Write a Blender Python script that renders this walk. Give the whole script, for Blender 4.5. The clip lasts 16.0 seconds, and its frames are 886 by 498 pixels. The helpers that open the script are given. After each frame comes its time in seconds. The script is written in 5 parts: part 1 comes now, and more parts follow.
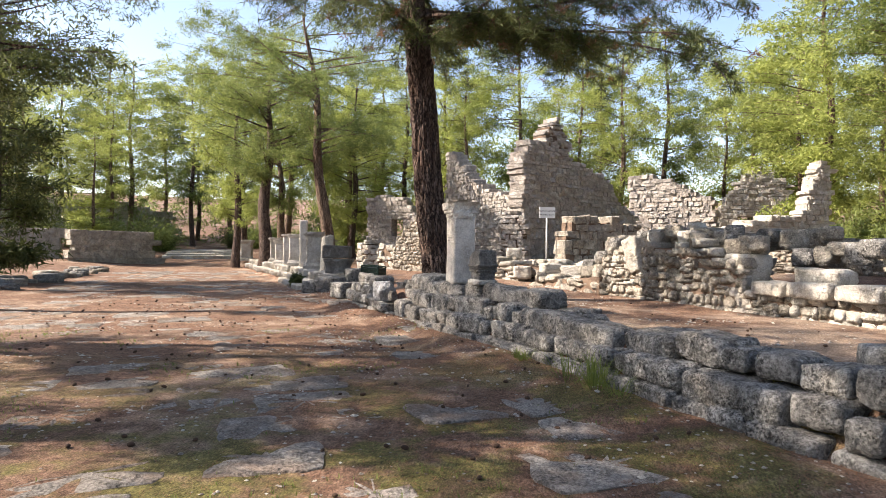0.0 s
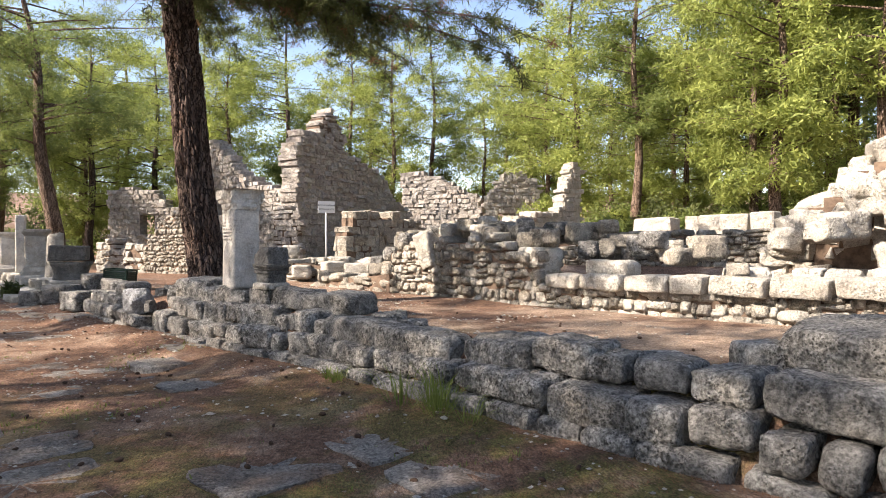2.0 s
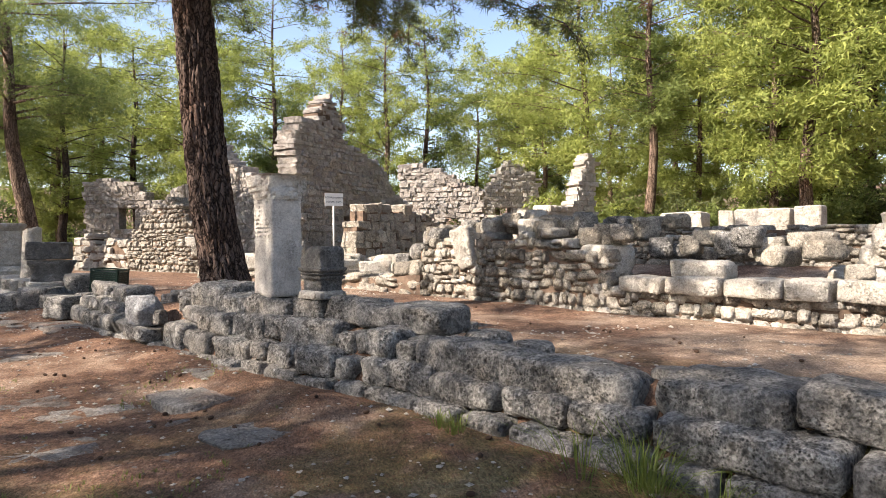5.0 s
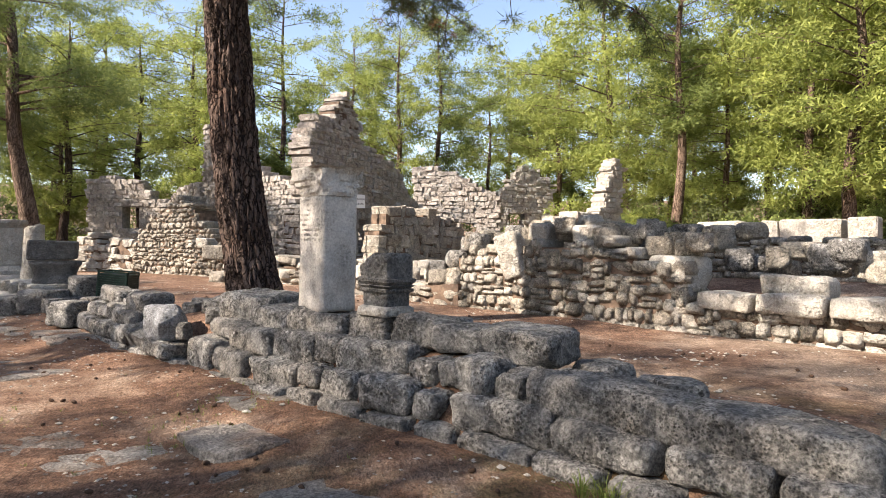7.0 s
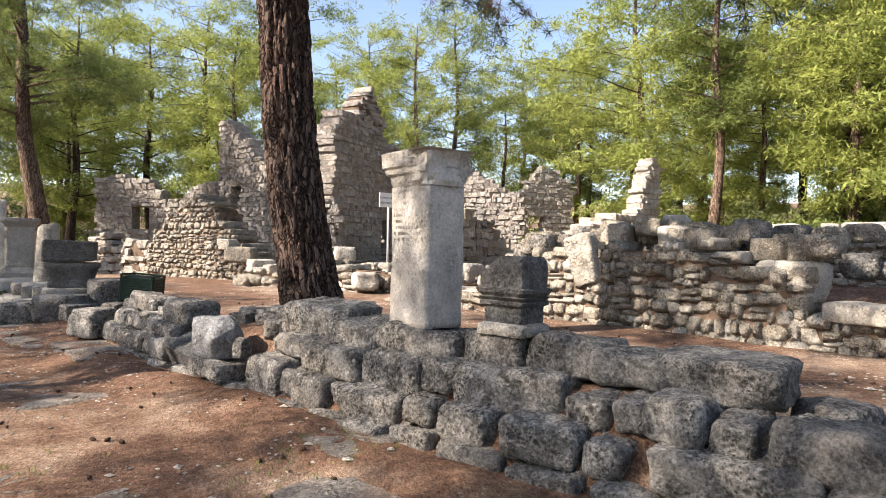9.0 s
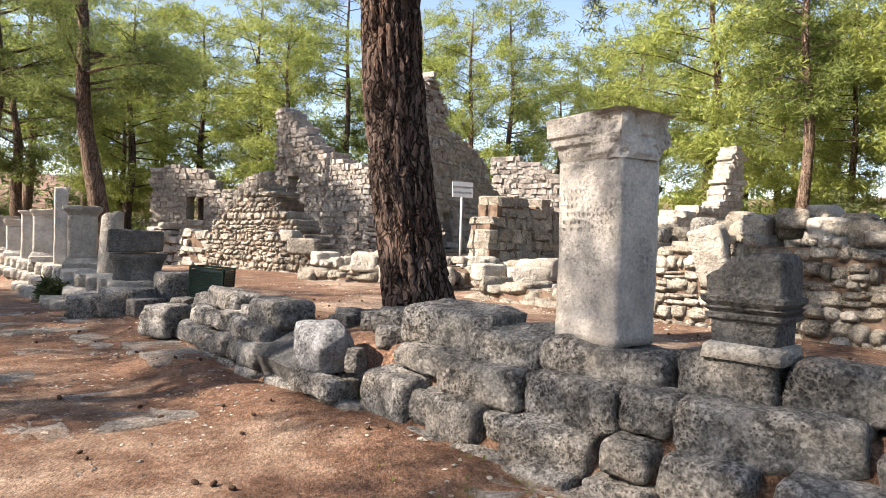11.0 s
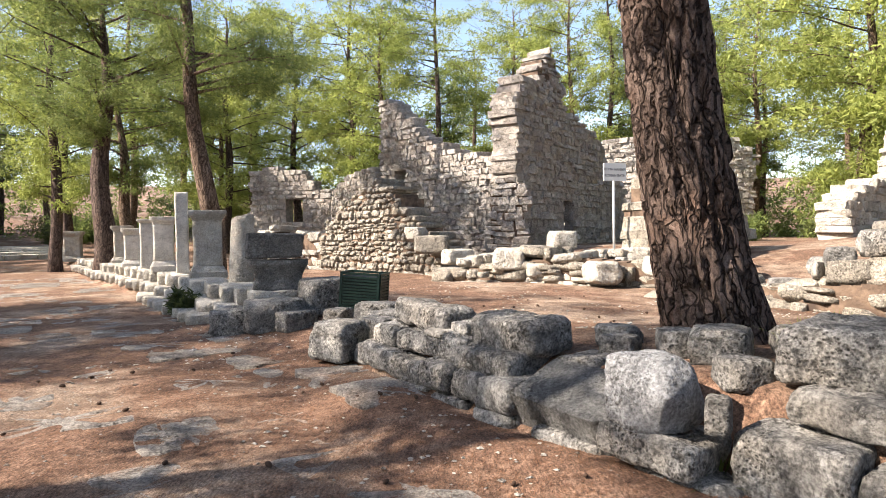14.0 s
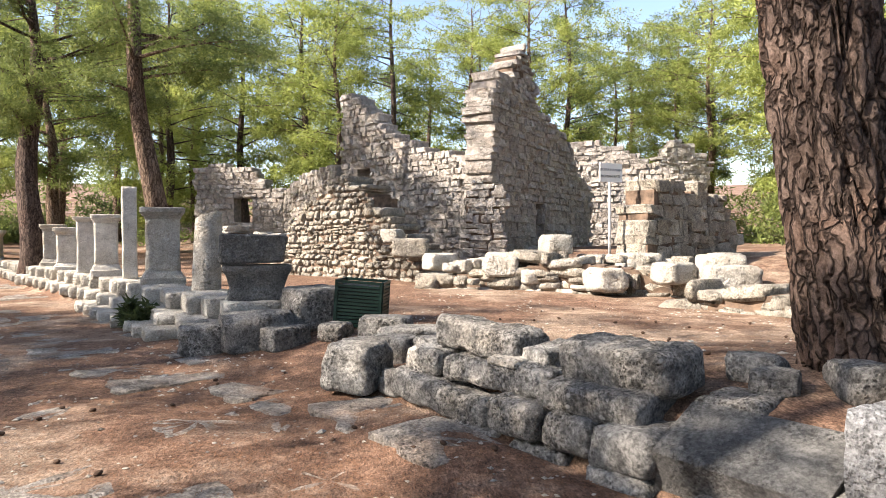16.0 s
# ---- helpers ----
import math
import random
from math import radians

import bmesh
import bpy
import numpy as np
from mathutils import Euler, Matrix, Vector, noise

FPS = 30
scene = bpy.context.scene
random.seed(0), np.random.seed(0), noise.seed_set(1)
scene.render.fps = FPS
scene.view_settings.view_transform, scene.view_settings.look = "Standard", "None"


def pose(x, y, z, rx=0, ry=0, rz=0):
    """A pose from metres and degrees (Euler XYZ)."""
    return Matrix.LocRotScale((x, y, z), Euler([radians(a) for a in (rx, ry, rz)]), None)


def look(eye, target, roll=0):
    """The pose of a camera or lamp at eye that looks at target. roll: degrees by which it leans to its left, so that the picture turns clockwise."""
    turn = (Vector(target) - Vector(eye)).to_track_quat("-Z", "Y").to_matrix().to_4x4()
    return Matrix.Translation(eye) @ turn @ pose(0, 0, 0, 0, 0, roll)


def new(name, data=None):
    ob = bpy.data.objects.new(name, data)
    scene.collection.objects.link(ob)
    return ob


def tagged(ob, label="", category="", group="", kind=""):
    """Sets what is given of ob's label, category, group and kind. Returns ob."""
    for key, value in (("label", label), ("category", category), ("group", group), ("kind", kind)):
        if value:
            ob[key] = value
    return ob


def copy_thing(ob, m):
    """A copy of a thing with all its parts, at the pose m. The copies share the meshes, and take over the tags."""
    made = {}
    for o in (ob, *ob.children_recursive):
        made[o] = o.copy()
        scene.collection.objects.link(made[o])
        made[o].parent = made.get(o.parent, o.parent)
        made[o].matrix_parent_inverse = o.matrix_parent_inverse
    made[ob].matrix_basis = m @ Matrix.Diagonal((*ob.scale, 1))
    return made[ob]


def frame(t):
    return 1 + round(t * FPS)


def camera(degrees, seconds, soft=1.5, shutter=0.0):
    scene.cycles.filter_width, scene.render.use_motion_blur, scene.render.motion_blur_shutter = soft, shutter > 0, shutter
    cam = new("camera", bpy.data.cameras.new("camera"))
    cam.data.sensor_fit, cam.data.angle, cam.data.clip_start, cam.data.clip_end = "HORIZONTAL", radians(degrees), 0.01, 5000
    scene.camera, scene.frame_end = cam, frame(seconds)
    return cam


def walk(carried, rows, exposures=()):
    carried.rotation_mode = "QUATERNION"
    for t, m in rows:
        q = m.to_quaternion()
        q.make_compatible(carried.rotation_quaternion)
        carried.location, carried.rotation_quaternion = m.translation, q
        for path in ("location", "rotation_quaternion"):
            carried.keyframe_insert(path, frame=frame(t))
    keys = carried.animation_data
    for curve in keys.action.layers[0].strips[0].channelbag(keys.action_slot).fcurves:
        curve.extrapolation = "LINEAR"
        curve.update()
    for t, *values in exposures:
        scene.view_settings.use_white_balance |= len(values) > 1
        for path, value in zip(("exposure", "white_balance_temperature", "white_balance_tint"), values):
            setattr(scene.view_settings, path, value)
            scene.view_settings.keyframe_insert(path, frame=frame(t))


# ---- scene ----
cam = camera(70.6, 16.0, 0.6)
PATH = [
    (0, (0.604, -0.011, 1.517), (0.243, 1.956, 1.514), 0.7),
    (0.5, (0.477, 0.35, 1.52), (0.386, 2.347, 1.514), 0.4),
    (1, (0.307, 0.72, 1.508), (0.502, 2.71, 1.497), -0.0),
    (1.5, (0.162, 1.061, 1.481), (0.472, 3.036, 1.47), -0.0),
    (2, (0.063, 1.428, 1.487), (0.441, 3.392, 1.48), -0.2),
    (2.5, (-0.093, 1.751, 1.449), (0.356, 3.7, 1.436), -0.4),
    (3, (-0.261, 2.086, 1.443), (0.193, 4.034, 1.429), -0.2),
    (3.5, (-0.392, 2.47, 1.478), (0.03, 4.425, 1.468), -0.7),
    (4, (-0.56, 2.765, 1.481), (-0.153, 4.723, 1.472), -1.0),
    (4.2, (-0.65, 2.902, 1.521), (-0.233, 4.858, 1.51), -0.9),
    (6.3, (-1.245, 4.176, 1.548), (-0.768, 6.117, 1.51), 0.5),
    (6.5, (-1.302, 4.337, 1.534), (-0.829, 6.28, 1.502), 0.7),
    (7, (-1.497, 4.711, 1.555), (-1.041, 6.658, 1.548), 0.9),
    (7.5, (-1.732, 5.071, 1.55), (-1.278, 7.019, 1.552), 1.0),
    (8, (-1.911, 5.433, 1.525), (-1.459, 7.381, 1.534), 1.0),
    (8.2, (-1.983, 5.588, 1.536), (-1.533, 7.536, 1.548), 0.8),
    (10.3, (-2.739, 6.954, 1.497), (-2.289, 8.903, 1.479), 2.3),
    (10.5, (-2.811, 7.094, 1.496), (-2.375, 9.046, 1.477), 2.2),
    (11, (-2.961, 7.497, 1.498), (-2.63, 9.469, 1.476), 1.7),
    (11.5, (-3.15, 7.827, 1.46), (-2.881, 9.808, 1.438), 1.4),
    (12, (-3.434, 8.13, 1.458), (-3.203, 10.116, 1.429), 0.3),
    (12.5, (-3.704, 8.525, 1.463), (-3.535, 10.517, 1.437), -0.4),
    (13, (-3.93, 8.803, 1.474), (-3.833, 10.8, 1.441), -0.0),
    (13.5, (-4.188, 9.112, 1.487), (-4.098, 11.109, 1.445), 0.1),
    (14, (-4.415, 9.463, 1.476), (-4.317, 11.461, 1.434), -0.7),
    (14.5, (-4.651, 9.813, 1.466), (-4.531, 11.808, 1.413), -1.4),
    (15, (-4.93, 10.103, 1.487), (-4.713, 12.091, 1.427), -0.8),
    (15.5, (-5.131, 10.42, 1.47), (-4.864, 12.402, 1.412), 0.0),
    (16, (-5.295, 10.74, 1.486), (-5.007, 12.719, 1.452), -0.2),
]
walk(cam, [(t, look(eye, target, roll)) for t, eye, target, roll in PATH], ((0, 1.5, 6950, 16), (8.0, 1.4, 6950, 16), (11.0, 1.5, 6950, 16), (13.0, 1.6, 6850, 15), (16, 1.65, 6850, 15)))

# ---- light ----
world = bpy.data.worlds.new("world")
scene.world = world
world.use_nodes = True
wn = world.node_tree
wn.nodes.clear()
sky = wn.nodes.new("ShaderNodeTexSky")
sky.sky_type = 'NISHITA'
sky.sun_disc = False
SUN_EL, SUN_AZ = 37.0, -101.0          # azimuth clockwise from +y
sky.sun_elevation = radians(SUN_EL)
sky.sun_rotation = radians(SUN_AZ)
bg = wn.nodes.new("ShaderNodeBackground")
bg.inputs["Strength"].default_value = 0.12
wo = wn.nodes.new("ShaderNodeOutputWorld")
wn.links.new(sky.outputs[0], bg.inputs[0])
wn.links.new(bg.outputs[0], wo.inputs[0])
sun_data = bpy.data.lights.new("sun", 'SUN')
sun_data.energy = 5.6
sun_data.angle = radians(0.53)
sun_data.color = (1.0, 0.93, 0.82)
to_sun = Vector((math.sin(radians(SUN_AZ)) * math.cos(radians(SUN_EL)), math.cos(radians(SUN_AZ)) * math.cos(radians(SUN_EL)), math.sin(radians(SUN_EL))))
sun = new("sun", sun_data)
sun.matrix_world = look(to_sun * 100, (0, 0, 0))

# ---- plan: u runs along the street, v to its right-hand side ----
S, R, O = Vector((-0.475, 0.88, 0)), Vector((0.88, 0.475, 0)), Vector((0.604, 0, 0))
TURN = math.degrees(math.atan2(-S.y, -S.x))


def at(u, v, z=0.0):
    return O + S * u + R * v + Vector((0, 0, z))


def uv_of(x, y):
    d = Vector((x, y, 0)) - O
    return d.dot(S), d.dot(R)


def smooth(a, b, x):
    t = min(1.0, max(0.0, (x - a) / (b - a)))
    return t * t * (3 - 2 * t)


def wall_line(u):
    """v of the foot of the low street wall at u."""
    pts = ((-30, 4.6), (1.0, 3.95), (3.0, 3.76), (4.7, 3.64), (7.9, 3.5), (9.6, 3.27), (11.3, 3.08), (12.8, 2.92), (14, 2.7), (15, 2.66), (17.5, 2.55), (20, 2.95), (22.5, 2.45), (29, 1.8), (36, 1.0), (54, 0.2), (90, -1.0))
    for (a, va), (b, vb) in zip(pts, pts[1:]):
        if u <= b:
            return va + (vb - va) * (u - a) / (b - a)
    return pts[-1][1]


def ground_z(u, v):
    n = noise.noise(Vector((u * 0.35, v * 0.35, 3.0))) * 0.05 + noise.noise(Vector((u * 1.3, v * 1.3, 7.0))) * 0.02
    w = wall_line(u)
    inner = smooth(w + 0.15, w + 0.55, v)
    if u > 19.0:
        inner = smooth(w - 0.2, w + 0.5, v)
    gap = smooth(16.6, 17.8, u) * (1 - smooth(20.0, 21.2, u))     # the bank runs out to the street here
    inner = inner * (1 - gap) + gap * smooth(1.6, 4.6, v)
    court = 0.34 + 0.08 * smooth(14, 24, u) + 0.3 * math.exp(-((u - 13.6) / 2.4) ** 2 - ((v - 4.4) / 1.7) ** 2) + 0.28 * math.exp(-((u - 10.5) / 2.0) ** 2 - ((v - 4.2) / 0.9) ** 2)
    court += 0.16 * math.exp(-((u - 5.0) / 4.0) ** 2 - ((v - 4.3) / 0.8) ** 2)
    court += 1.45 * smooth(10.5, 21, v) * (1 - smooth(14, 24, u)) + 0.7 * smooth(8.5, 16, v) * smooth(14, 24, u)
    z = inner * court
    foot = math.exp(-((v - w + 0.15) / 0.5) ** 2) * smooth(-2, 1, u) * (1 - smooth(15.5, 18, u))
    z += 0.13 * foot * (1 - inner)
    z += 0.35 * smooth(-6, -11, v)
    z += 0.13 * max(0.0, min(14.0, u - 48.0)) * 0.45
    far = math.hypot(u - 10, v - 3)
    z += max(0.0, far - 55.0) * 0.10 * (1 - smooth(200, 500, far) * 0.7)
    return z + n


def ground_at(x, y):
    return ground_z(*uv_of(x, y))


# ---- materials ----
class Nodes:
    """Short hand for building a node material."""

    def __init__(self, name):
        self.mat = bpy.data.materials.new(name)
        self.mat.use_nodes = True
        self.t = self.mat.node_tree
        self.t.nodes.clear()
        self.out = self.t.nodes.new("ShaderNodeOutputMaterial")
        self.bsdf = self.t.nodes.new("ShaderNodeBsdfPrincipled")
        self.t.links.new(self.bsdf.outputs[0], self.out.inputs[0])
        self.geo = self.t.nodes.new("ShaderNodeNewGeometry")
        self.info = self.t.nodes.new("ShaderNodeObjectInfo")

    def link(self, a, b):
        self.t.links.new(a, b)

    def pos(self, scale=(1, 1, 1)):
        m = self.t.nodes.new("ShaderNodeVectorMath")
        m.operation = 'MULTIPLY'
        self.link(self.geo.outputs["Position"], m.inputs[0])
        m.inputs[1].default_value = scale
        return m.outputs[0]

    def noise(self, scale, detail=4.0, rough=0.55, vec=None, lac=2.0):
        n = self.t.nodes.new("ShaderNodeTexNoise")
        n.inputs["Scale"].default_value = scale
        n.inputs["Detail"].default_value = detail
        n.inputs["Roughness"].default_value = rough
        n.inputs["Lacunarity"].default_value = lac
        self.link(vec or self.geo.outputs["Position"], n.inputs["Vector"])
        return n.outputs["Fac"]

    def voronoi(self, scale, vec=None, feature='F1'):
        n = self.t.nodes.new("ShaderNodeTexVoronoi")
        n.feature = feature
        n.inputs["Scale"].default_value = scale
        self.link(vec or self.geo.outputs["Position"], n.inputs["Vector"])
        return n.outputs["Distance"]

    def ramp(self, fac, *stops):
        n = self.t.nodes.new("ShaderNodeValToRGB")
        e = n.color_ramp.elements
        while len(e) < len(stops):
            e.new(0.5)
        for el, (p, c) in zip(e, stops):
            el.position = p
            el.color = (c, c, c, 1) if isinstance(c, (int, float)) else (*c, 1)
        self.link(fac, n.inputs[0])
        return n.outputs[0]

    def mix(self, fac, a, b, mode='MIX'):
        n = self.t.nodes.new("ShaderNodeMix")
        n.data_type = 'RGBA'
        n.blend_type = mode
        for sock, val in ((n.inputs[0], fac), (n.inputs[6], a), (n.inputs[7], b)):
            if isinstance(val, (int, float)):
                sock.default_value = val
            elif isinstance(val, tuple):
                sock.default_value = (*val, 1)
            else:
                self.link(val, sock)
        return n.outputs[2]

    def math(self, op, a, b=0.0):
        n = self.t.nodes.new("ShaderNodeMath")
        n.operation = op
        for sock, val in ((n.inputs[0], a), (n.inputs[1], b)):
            if isinstance(val, (int, float)):
                sock.default_value = val
            else:
                self.link(val, sock)
        return n.outputs[0]

    def rand(self):
        return self.math('FRACT', self.math('ADD', self.info.outputs["Random"], self.geo.outputs["Random Per Island"]))

    def bump(self, height, strength, dist, prev=None):
        n = self.t.nodes.new("ShaderNodeBump")
        n.inputs["Strength"].default_value = strength
        n.inputs["Distance"].default_value = dist
        self.link(height, n.inputs["Height"])
        if prev is not None:
            self.link(prev, n.inputs["Normal"])
        return n.outputs[0]

    def done(self, color, rough=0.9, normal=None, spec=0.25):
        for key, val in (("Base Color", color), ("Roughness", rough)):
            if isinstance(val, tuple):
                self.bsdf.inputs[key].default_value = (*val, 1)
            elif isinstance(val, (int, float)):
                self.bsdf.inputs[key].default_value = val
            else:
                self.link(val, self.bsdf.inputs[key])
        self.bsdf.inputs["Specular IOR Level"].default_value = spec
        if normal is not None:
            self.link(normal, self.bsdf.inputs["Normal"])
        return self.mat


def stone_material(name, light, mid, dark, black=0.5, pits=22.0, grain=0.8, warm=(0.42, 0.33, 0.22), warm_amount=0.35):
    """Weathered limestone: pale broken patches, grey crust, black lichen and pitting."""
    n = Nodes(name)
    r = n.rand()
    tone = n.mix(n.ramp(n.noise(2.6, 5, 0.6), (0.36, 0.0), (0.64, 1.0)), mid, light)
    tone = n.mix(n.math('MULTIPLY', n.ramp(n.noise(1.7, 3, 0.5, n.pos((1.0, 1.0, 1.6))), (0.45, 0.0), (0.66, 1.0)), warm_amount), tone, warm)
    tone = n.mix(n.ramp(r, (0.0, 0.0), (1.0, 0.42)), tone, dark)
    tone = n.mix(n.math('MULTIPLY', n.ramp(n.noise(9.0, 6, 0.7), (0.46, 0.0), (0.62, 1.0)), black), tone, dark)
    speck = n.ramp(n.noise(42.0, 5, 0.75), (0.36, 0.32), (0.62, 1.12))
    tone = n.mix(grain, tone, speck, 'MULTIPLY')
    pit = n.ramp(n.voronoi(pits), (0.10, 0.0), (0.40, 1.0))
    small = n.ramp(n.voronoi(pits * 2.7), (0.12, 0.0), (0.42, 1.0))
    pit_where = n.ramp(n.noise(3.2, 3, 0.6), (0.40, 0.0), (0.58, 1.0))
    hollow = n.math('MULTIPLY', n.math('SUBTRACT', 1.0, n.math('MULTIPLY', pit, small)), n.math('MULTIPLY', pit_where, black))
    # pit shade is put into the colour too: near-black where the bump sinks
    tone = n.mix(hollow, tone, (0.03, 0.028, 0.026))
    lichen = n.math('MULTIPLY', n.ramp(n.voronoi(13.0), (0.16, 1.0), (0.24, 0.0)), n.ramp(n.noise(2.1, 4, 0.6), (0.52, 0.0), (0.6, 0.6)))
    tone = n.mix(lichen, tone, light)
    h = n.math('ADD', n.noise(7.0, 9, 0.72), n.math('MULTIPLY', n.math('MULTIPLY', n.math('MULTIPLY', pit, small), pit_where), 0.6))
    return n.done(tone, 0.93, n.bump(n.noise(55.0, 5, 0.75), 0.8, 0.012, n.bump(h, 1.0, 0.07 if grain > 0.5 else 0.018)))


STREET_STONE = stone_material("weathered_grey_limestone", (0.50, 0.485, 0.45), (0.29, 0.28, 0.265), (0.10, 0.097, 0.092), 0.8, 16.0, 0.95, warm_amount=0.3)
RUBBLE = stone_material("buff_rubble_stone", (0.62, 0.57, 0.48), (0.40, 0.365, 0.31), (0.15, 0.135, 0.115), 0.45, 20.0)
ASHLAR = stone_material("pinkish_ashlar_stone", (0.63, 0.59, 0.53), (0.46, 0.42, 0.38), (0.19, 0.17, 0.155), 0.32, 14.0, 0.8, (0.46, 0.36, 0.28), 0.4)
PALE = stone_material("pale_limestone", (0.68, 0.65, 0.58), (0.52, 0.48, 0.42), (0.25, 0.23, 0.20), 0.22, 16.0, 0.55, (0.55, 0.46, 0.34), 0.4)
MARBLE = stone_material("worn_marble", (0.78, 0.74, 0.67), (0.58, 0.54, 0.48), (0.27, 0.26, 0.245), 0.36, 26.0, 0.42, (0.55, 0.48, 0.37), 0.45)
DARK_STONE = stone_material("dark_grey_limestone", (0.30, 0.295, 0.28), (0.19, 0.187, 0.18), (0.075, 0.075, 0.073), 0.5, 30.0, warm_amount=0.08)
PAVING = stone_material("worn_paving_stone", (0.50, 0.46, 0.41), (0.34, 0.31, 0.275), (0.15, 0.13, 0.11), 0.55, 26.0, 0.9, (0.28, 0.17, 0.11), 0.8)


def mortar_material(name, a, b):
    n = Nodes(name)
    c = n.mix(n.ramp(n.noise(5, 5, 0.6), (0.35, 0.0), (0.65, 1.0)), a, b)
    return n.done(c, 0.97, n.bump(n.noise(18, 6, 0.7), 0.9, 0.04))


MORTAR = mortar_material("earth_mortar", (0.07, 0.05, 0.038), (0.20, 0.14, 0.10))
PALE_MORTAR = mortar_material("lime_mortar", (0.18, 0.16, 0.14), (0.38, 0.34, 0.30))


def ground_material():
    """Trodden earth with pine needles, dust and moss."""
    n = Nodes("needle_strewn_earth")
    needles = n.mix(n.ramp(n.noise(14, 6, 0.75), (0.35, 0.0), (0.66, 1.0)), (0.125, 0.068, 0.045), (0.33, 0.205, 0.14))
    earth = n.mix(n.ramp(n.noise(6, 7, 0.7), (0.3, 0.0), (0.7, 1.0)), (0.27, 0.185, 0.132), (0.47, 0.36, 0.27))
    sep = n.t.nodes.new("ShaderNodeSeparateXYZ")
    n.link(n.geo.outputs["Position"], sep.inputs[0])
    across = n.math('ADD', n.math('MULTIPLY', sep.outputs[0], 0.88), n.math('MULTIPLY', sep.outputs[1], 0.475))
    along = n.math('ADD', n.math('MULTIPLY', sep.outputs[0], -0.475), n.math('MULTIPLY', sep.outputs[1], 0.88))
    yard = n.ramp(n.math('MULTIPLY', across, 0.1), (0.5, 0.0), (0.72, 1.0))
    spread = n.noise(0.55, 5, 0.6)
    start = n.ramp(n.math('MULTIPLY', along, 0.1), (0.45, 1.0), (1.15, 0.0))
    c = n.mix(n.ramp(n.math('ADD', spread, n.math('MULTIPLY', yard, n.math('ADD', 0.03, n.math('MULTIPLY', start, 0.12)))), (0.5, 0.0), (0.64, 1.0)), needles, earth)
    # moss and thin grass, mostly on the first stretch of the street
    moss_c = n.mix(n.ramp(n.noise(20, 5, 0.7), (0.35, 0.0), (0.65, 1.0)), (0.08, 0.085, 0.02), (0.22, 0.20, 0.065))
    moss = n.math('MULTIPLY', n.ramp(n.noise(0.9, 6, 0.65, n.pos((1, 1, 0.2))), (0.46, 0.0), (0.55, 0.85)), n.math('MULTIPLY', start, n.math('SUBTRACT', 1.0, yard)))
    c = n.mix(moss, c, moss_c)
    grit = n.ramp(n.voronoi(55), (0.10, 1.0), (0.2, 0.0))
    c = n.mix(n.math('MULTIPLY', grit, n.ramp(n.noise(3.1, 3), (0.5, 0.0), (0.65, 0.75))), c, (0.52, 0.46, 0.39))
    streak = n.noise(1.0, 6, 0.75, n.pos((60, 22, 30)))
    c = n.mix(0.75, c, n.ramp(streak, (0.36, 0.2), (0.60, 1.25)), 'MULTIPLY')
    c = n.mix(0.6, c, n.ramp(n.noise(75, 3, 0.8), (0.38, 0.25), (0.58, 1.2)), 'MULTIPLY')
    c = n.mix(0.55, c, n.ramp(n.noise(2.2, 6, 0.7), (0.38, 0.45), (0.62, 1.15)), 'MULTIPLY')
    return n.done(c, 0.96, n.bump(n.noise(60, 5, 0.8), 0.9, 0.02, n.bump(n.noise(5, 7, 0.7), 0.55, 0.05)), 0.15)


GROUND = ground_material()


def bark_material(name, low, high, lichen=0.0):
    n = Nodes(name)
    warp = n.t.nodes.new("ShaderNodeVectorMath")
    warp.operation = 'MULTIPLY_ADD'
    wob = n.t.nodes.new("ShaderNodeTexNoise")
    wob.inputs["Scale"].default_value = 6.0
    n.link(n.geo.outputs["Position"], wob.inputs["Vector"])
    n.link(wob.outputs["Color"], warp.inputs[0])
    warp.inputs[1].default_value = (0.16, 0.16, 0.16)
    n.link(n.pos((1, 1, 0.15)), warp.inputs[2])
    v = warp.outputs[0]
    ridge = n.noise(10, 7, 0.75, v)
    c = n.mix(n.ramp(ridge, (0.36, 0.0), (0.64, 1.0)), low, high)
    c = n.mix(n.math('MULTIPLY', n.ramp(n.noise(1.4, 3), (0.5, 0.0), (0.7, 1.0)), 0.3), c, (0.24, 0.13, 0.085))
    crack = n.ramp(n.voronoi(15, v, 'DISTANCE_TO_EDGE'), (0.02, 0.0), (0.13, 1.0))
    c = n.mix(crack, tuple(x * 0.6 for x in low), c)
    c = n.mix(0.7, c, n.ramp(n.noise(50, 4, 0.75), (0.36, 0.4), (0.62, 1.15)), 'MULTIPLY')
    return n.done(c, 0.95, n.bump(n.noise(40, 5, 0.7), 0.7, 0.01, n.bump(n.math('ADD', ridge, crack), 1.0, 0.05)), 0.15)


BARK = bark_material("dark_pine_bark", (0.065, 0.045, 0.037), (0.215, 0.158, 0.132))
BARK_PALE = bark_material("grey_red_pine_bark", (0.10, 0.065, 0.045), (0.34, 0.25, 0.19))


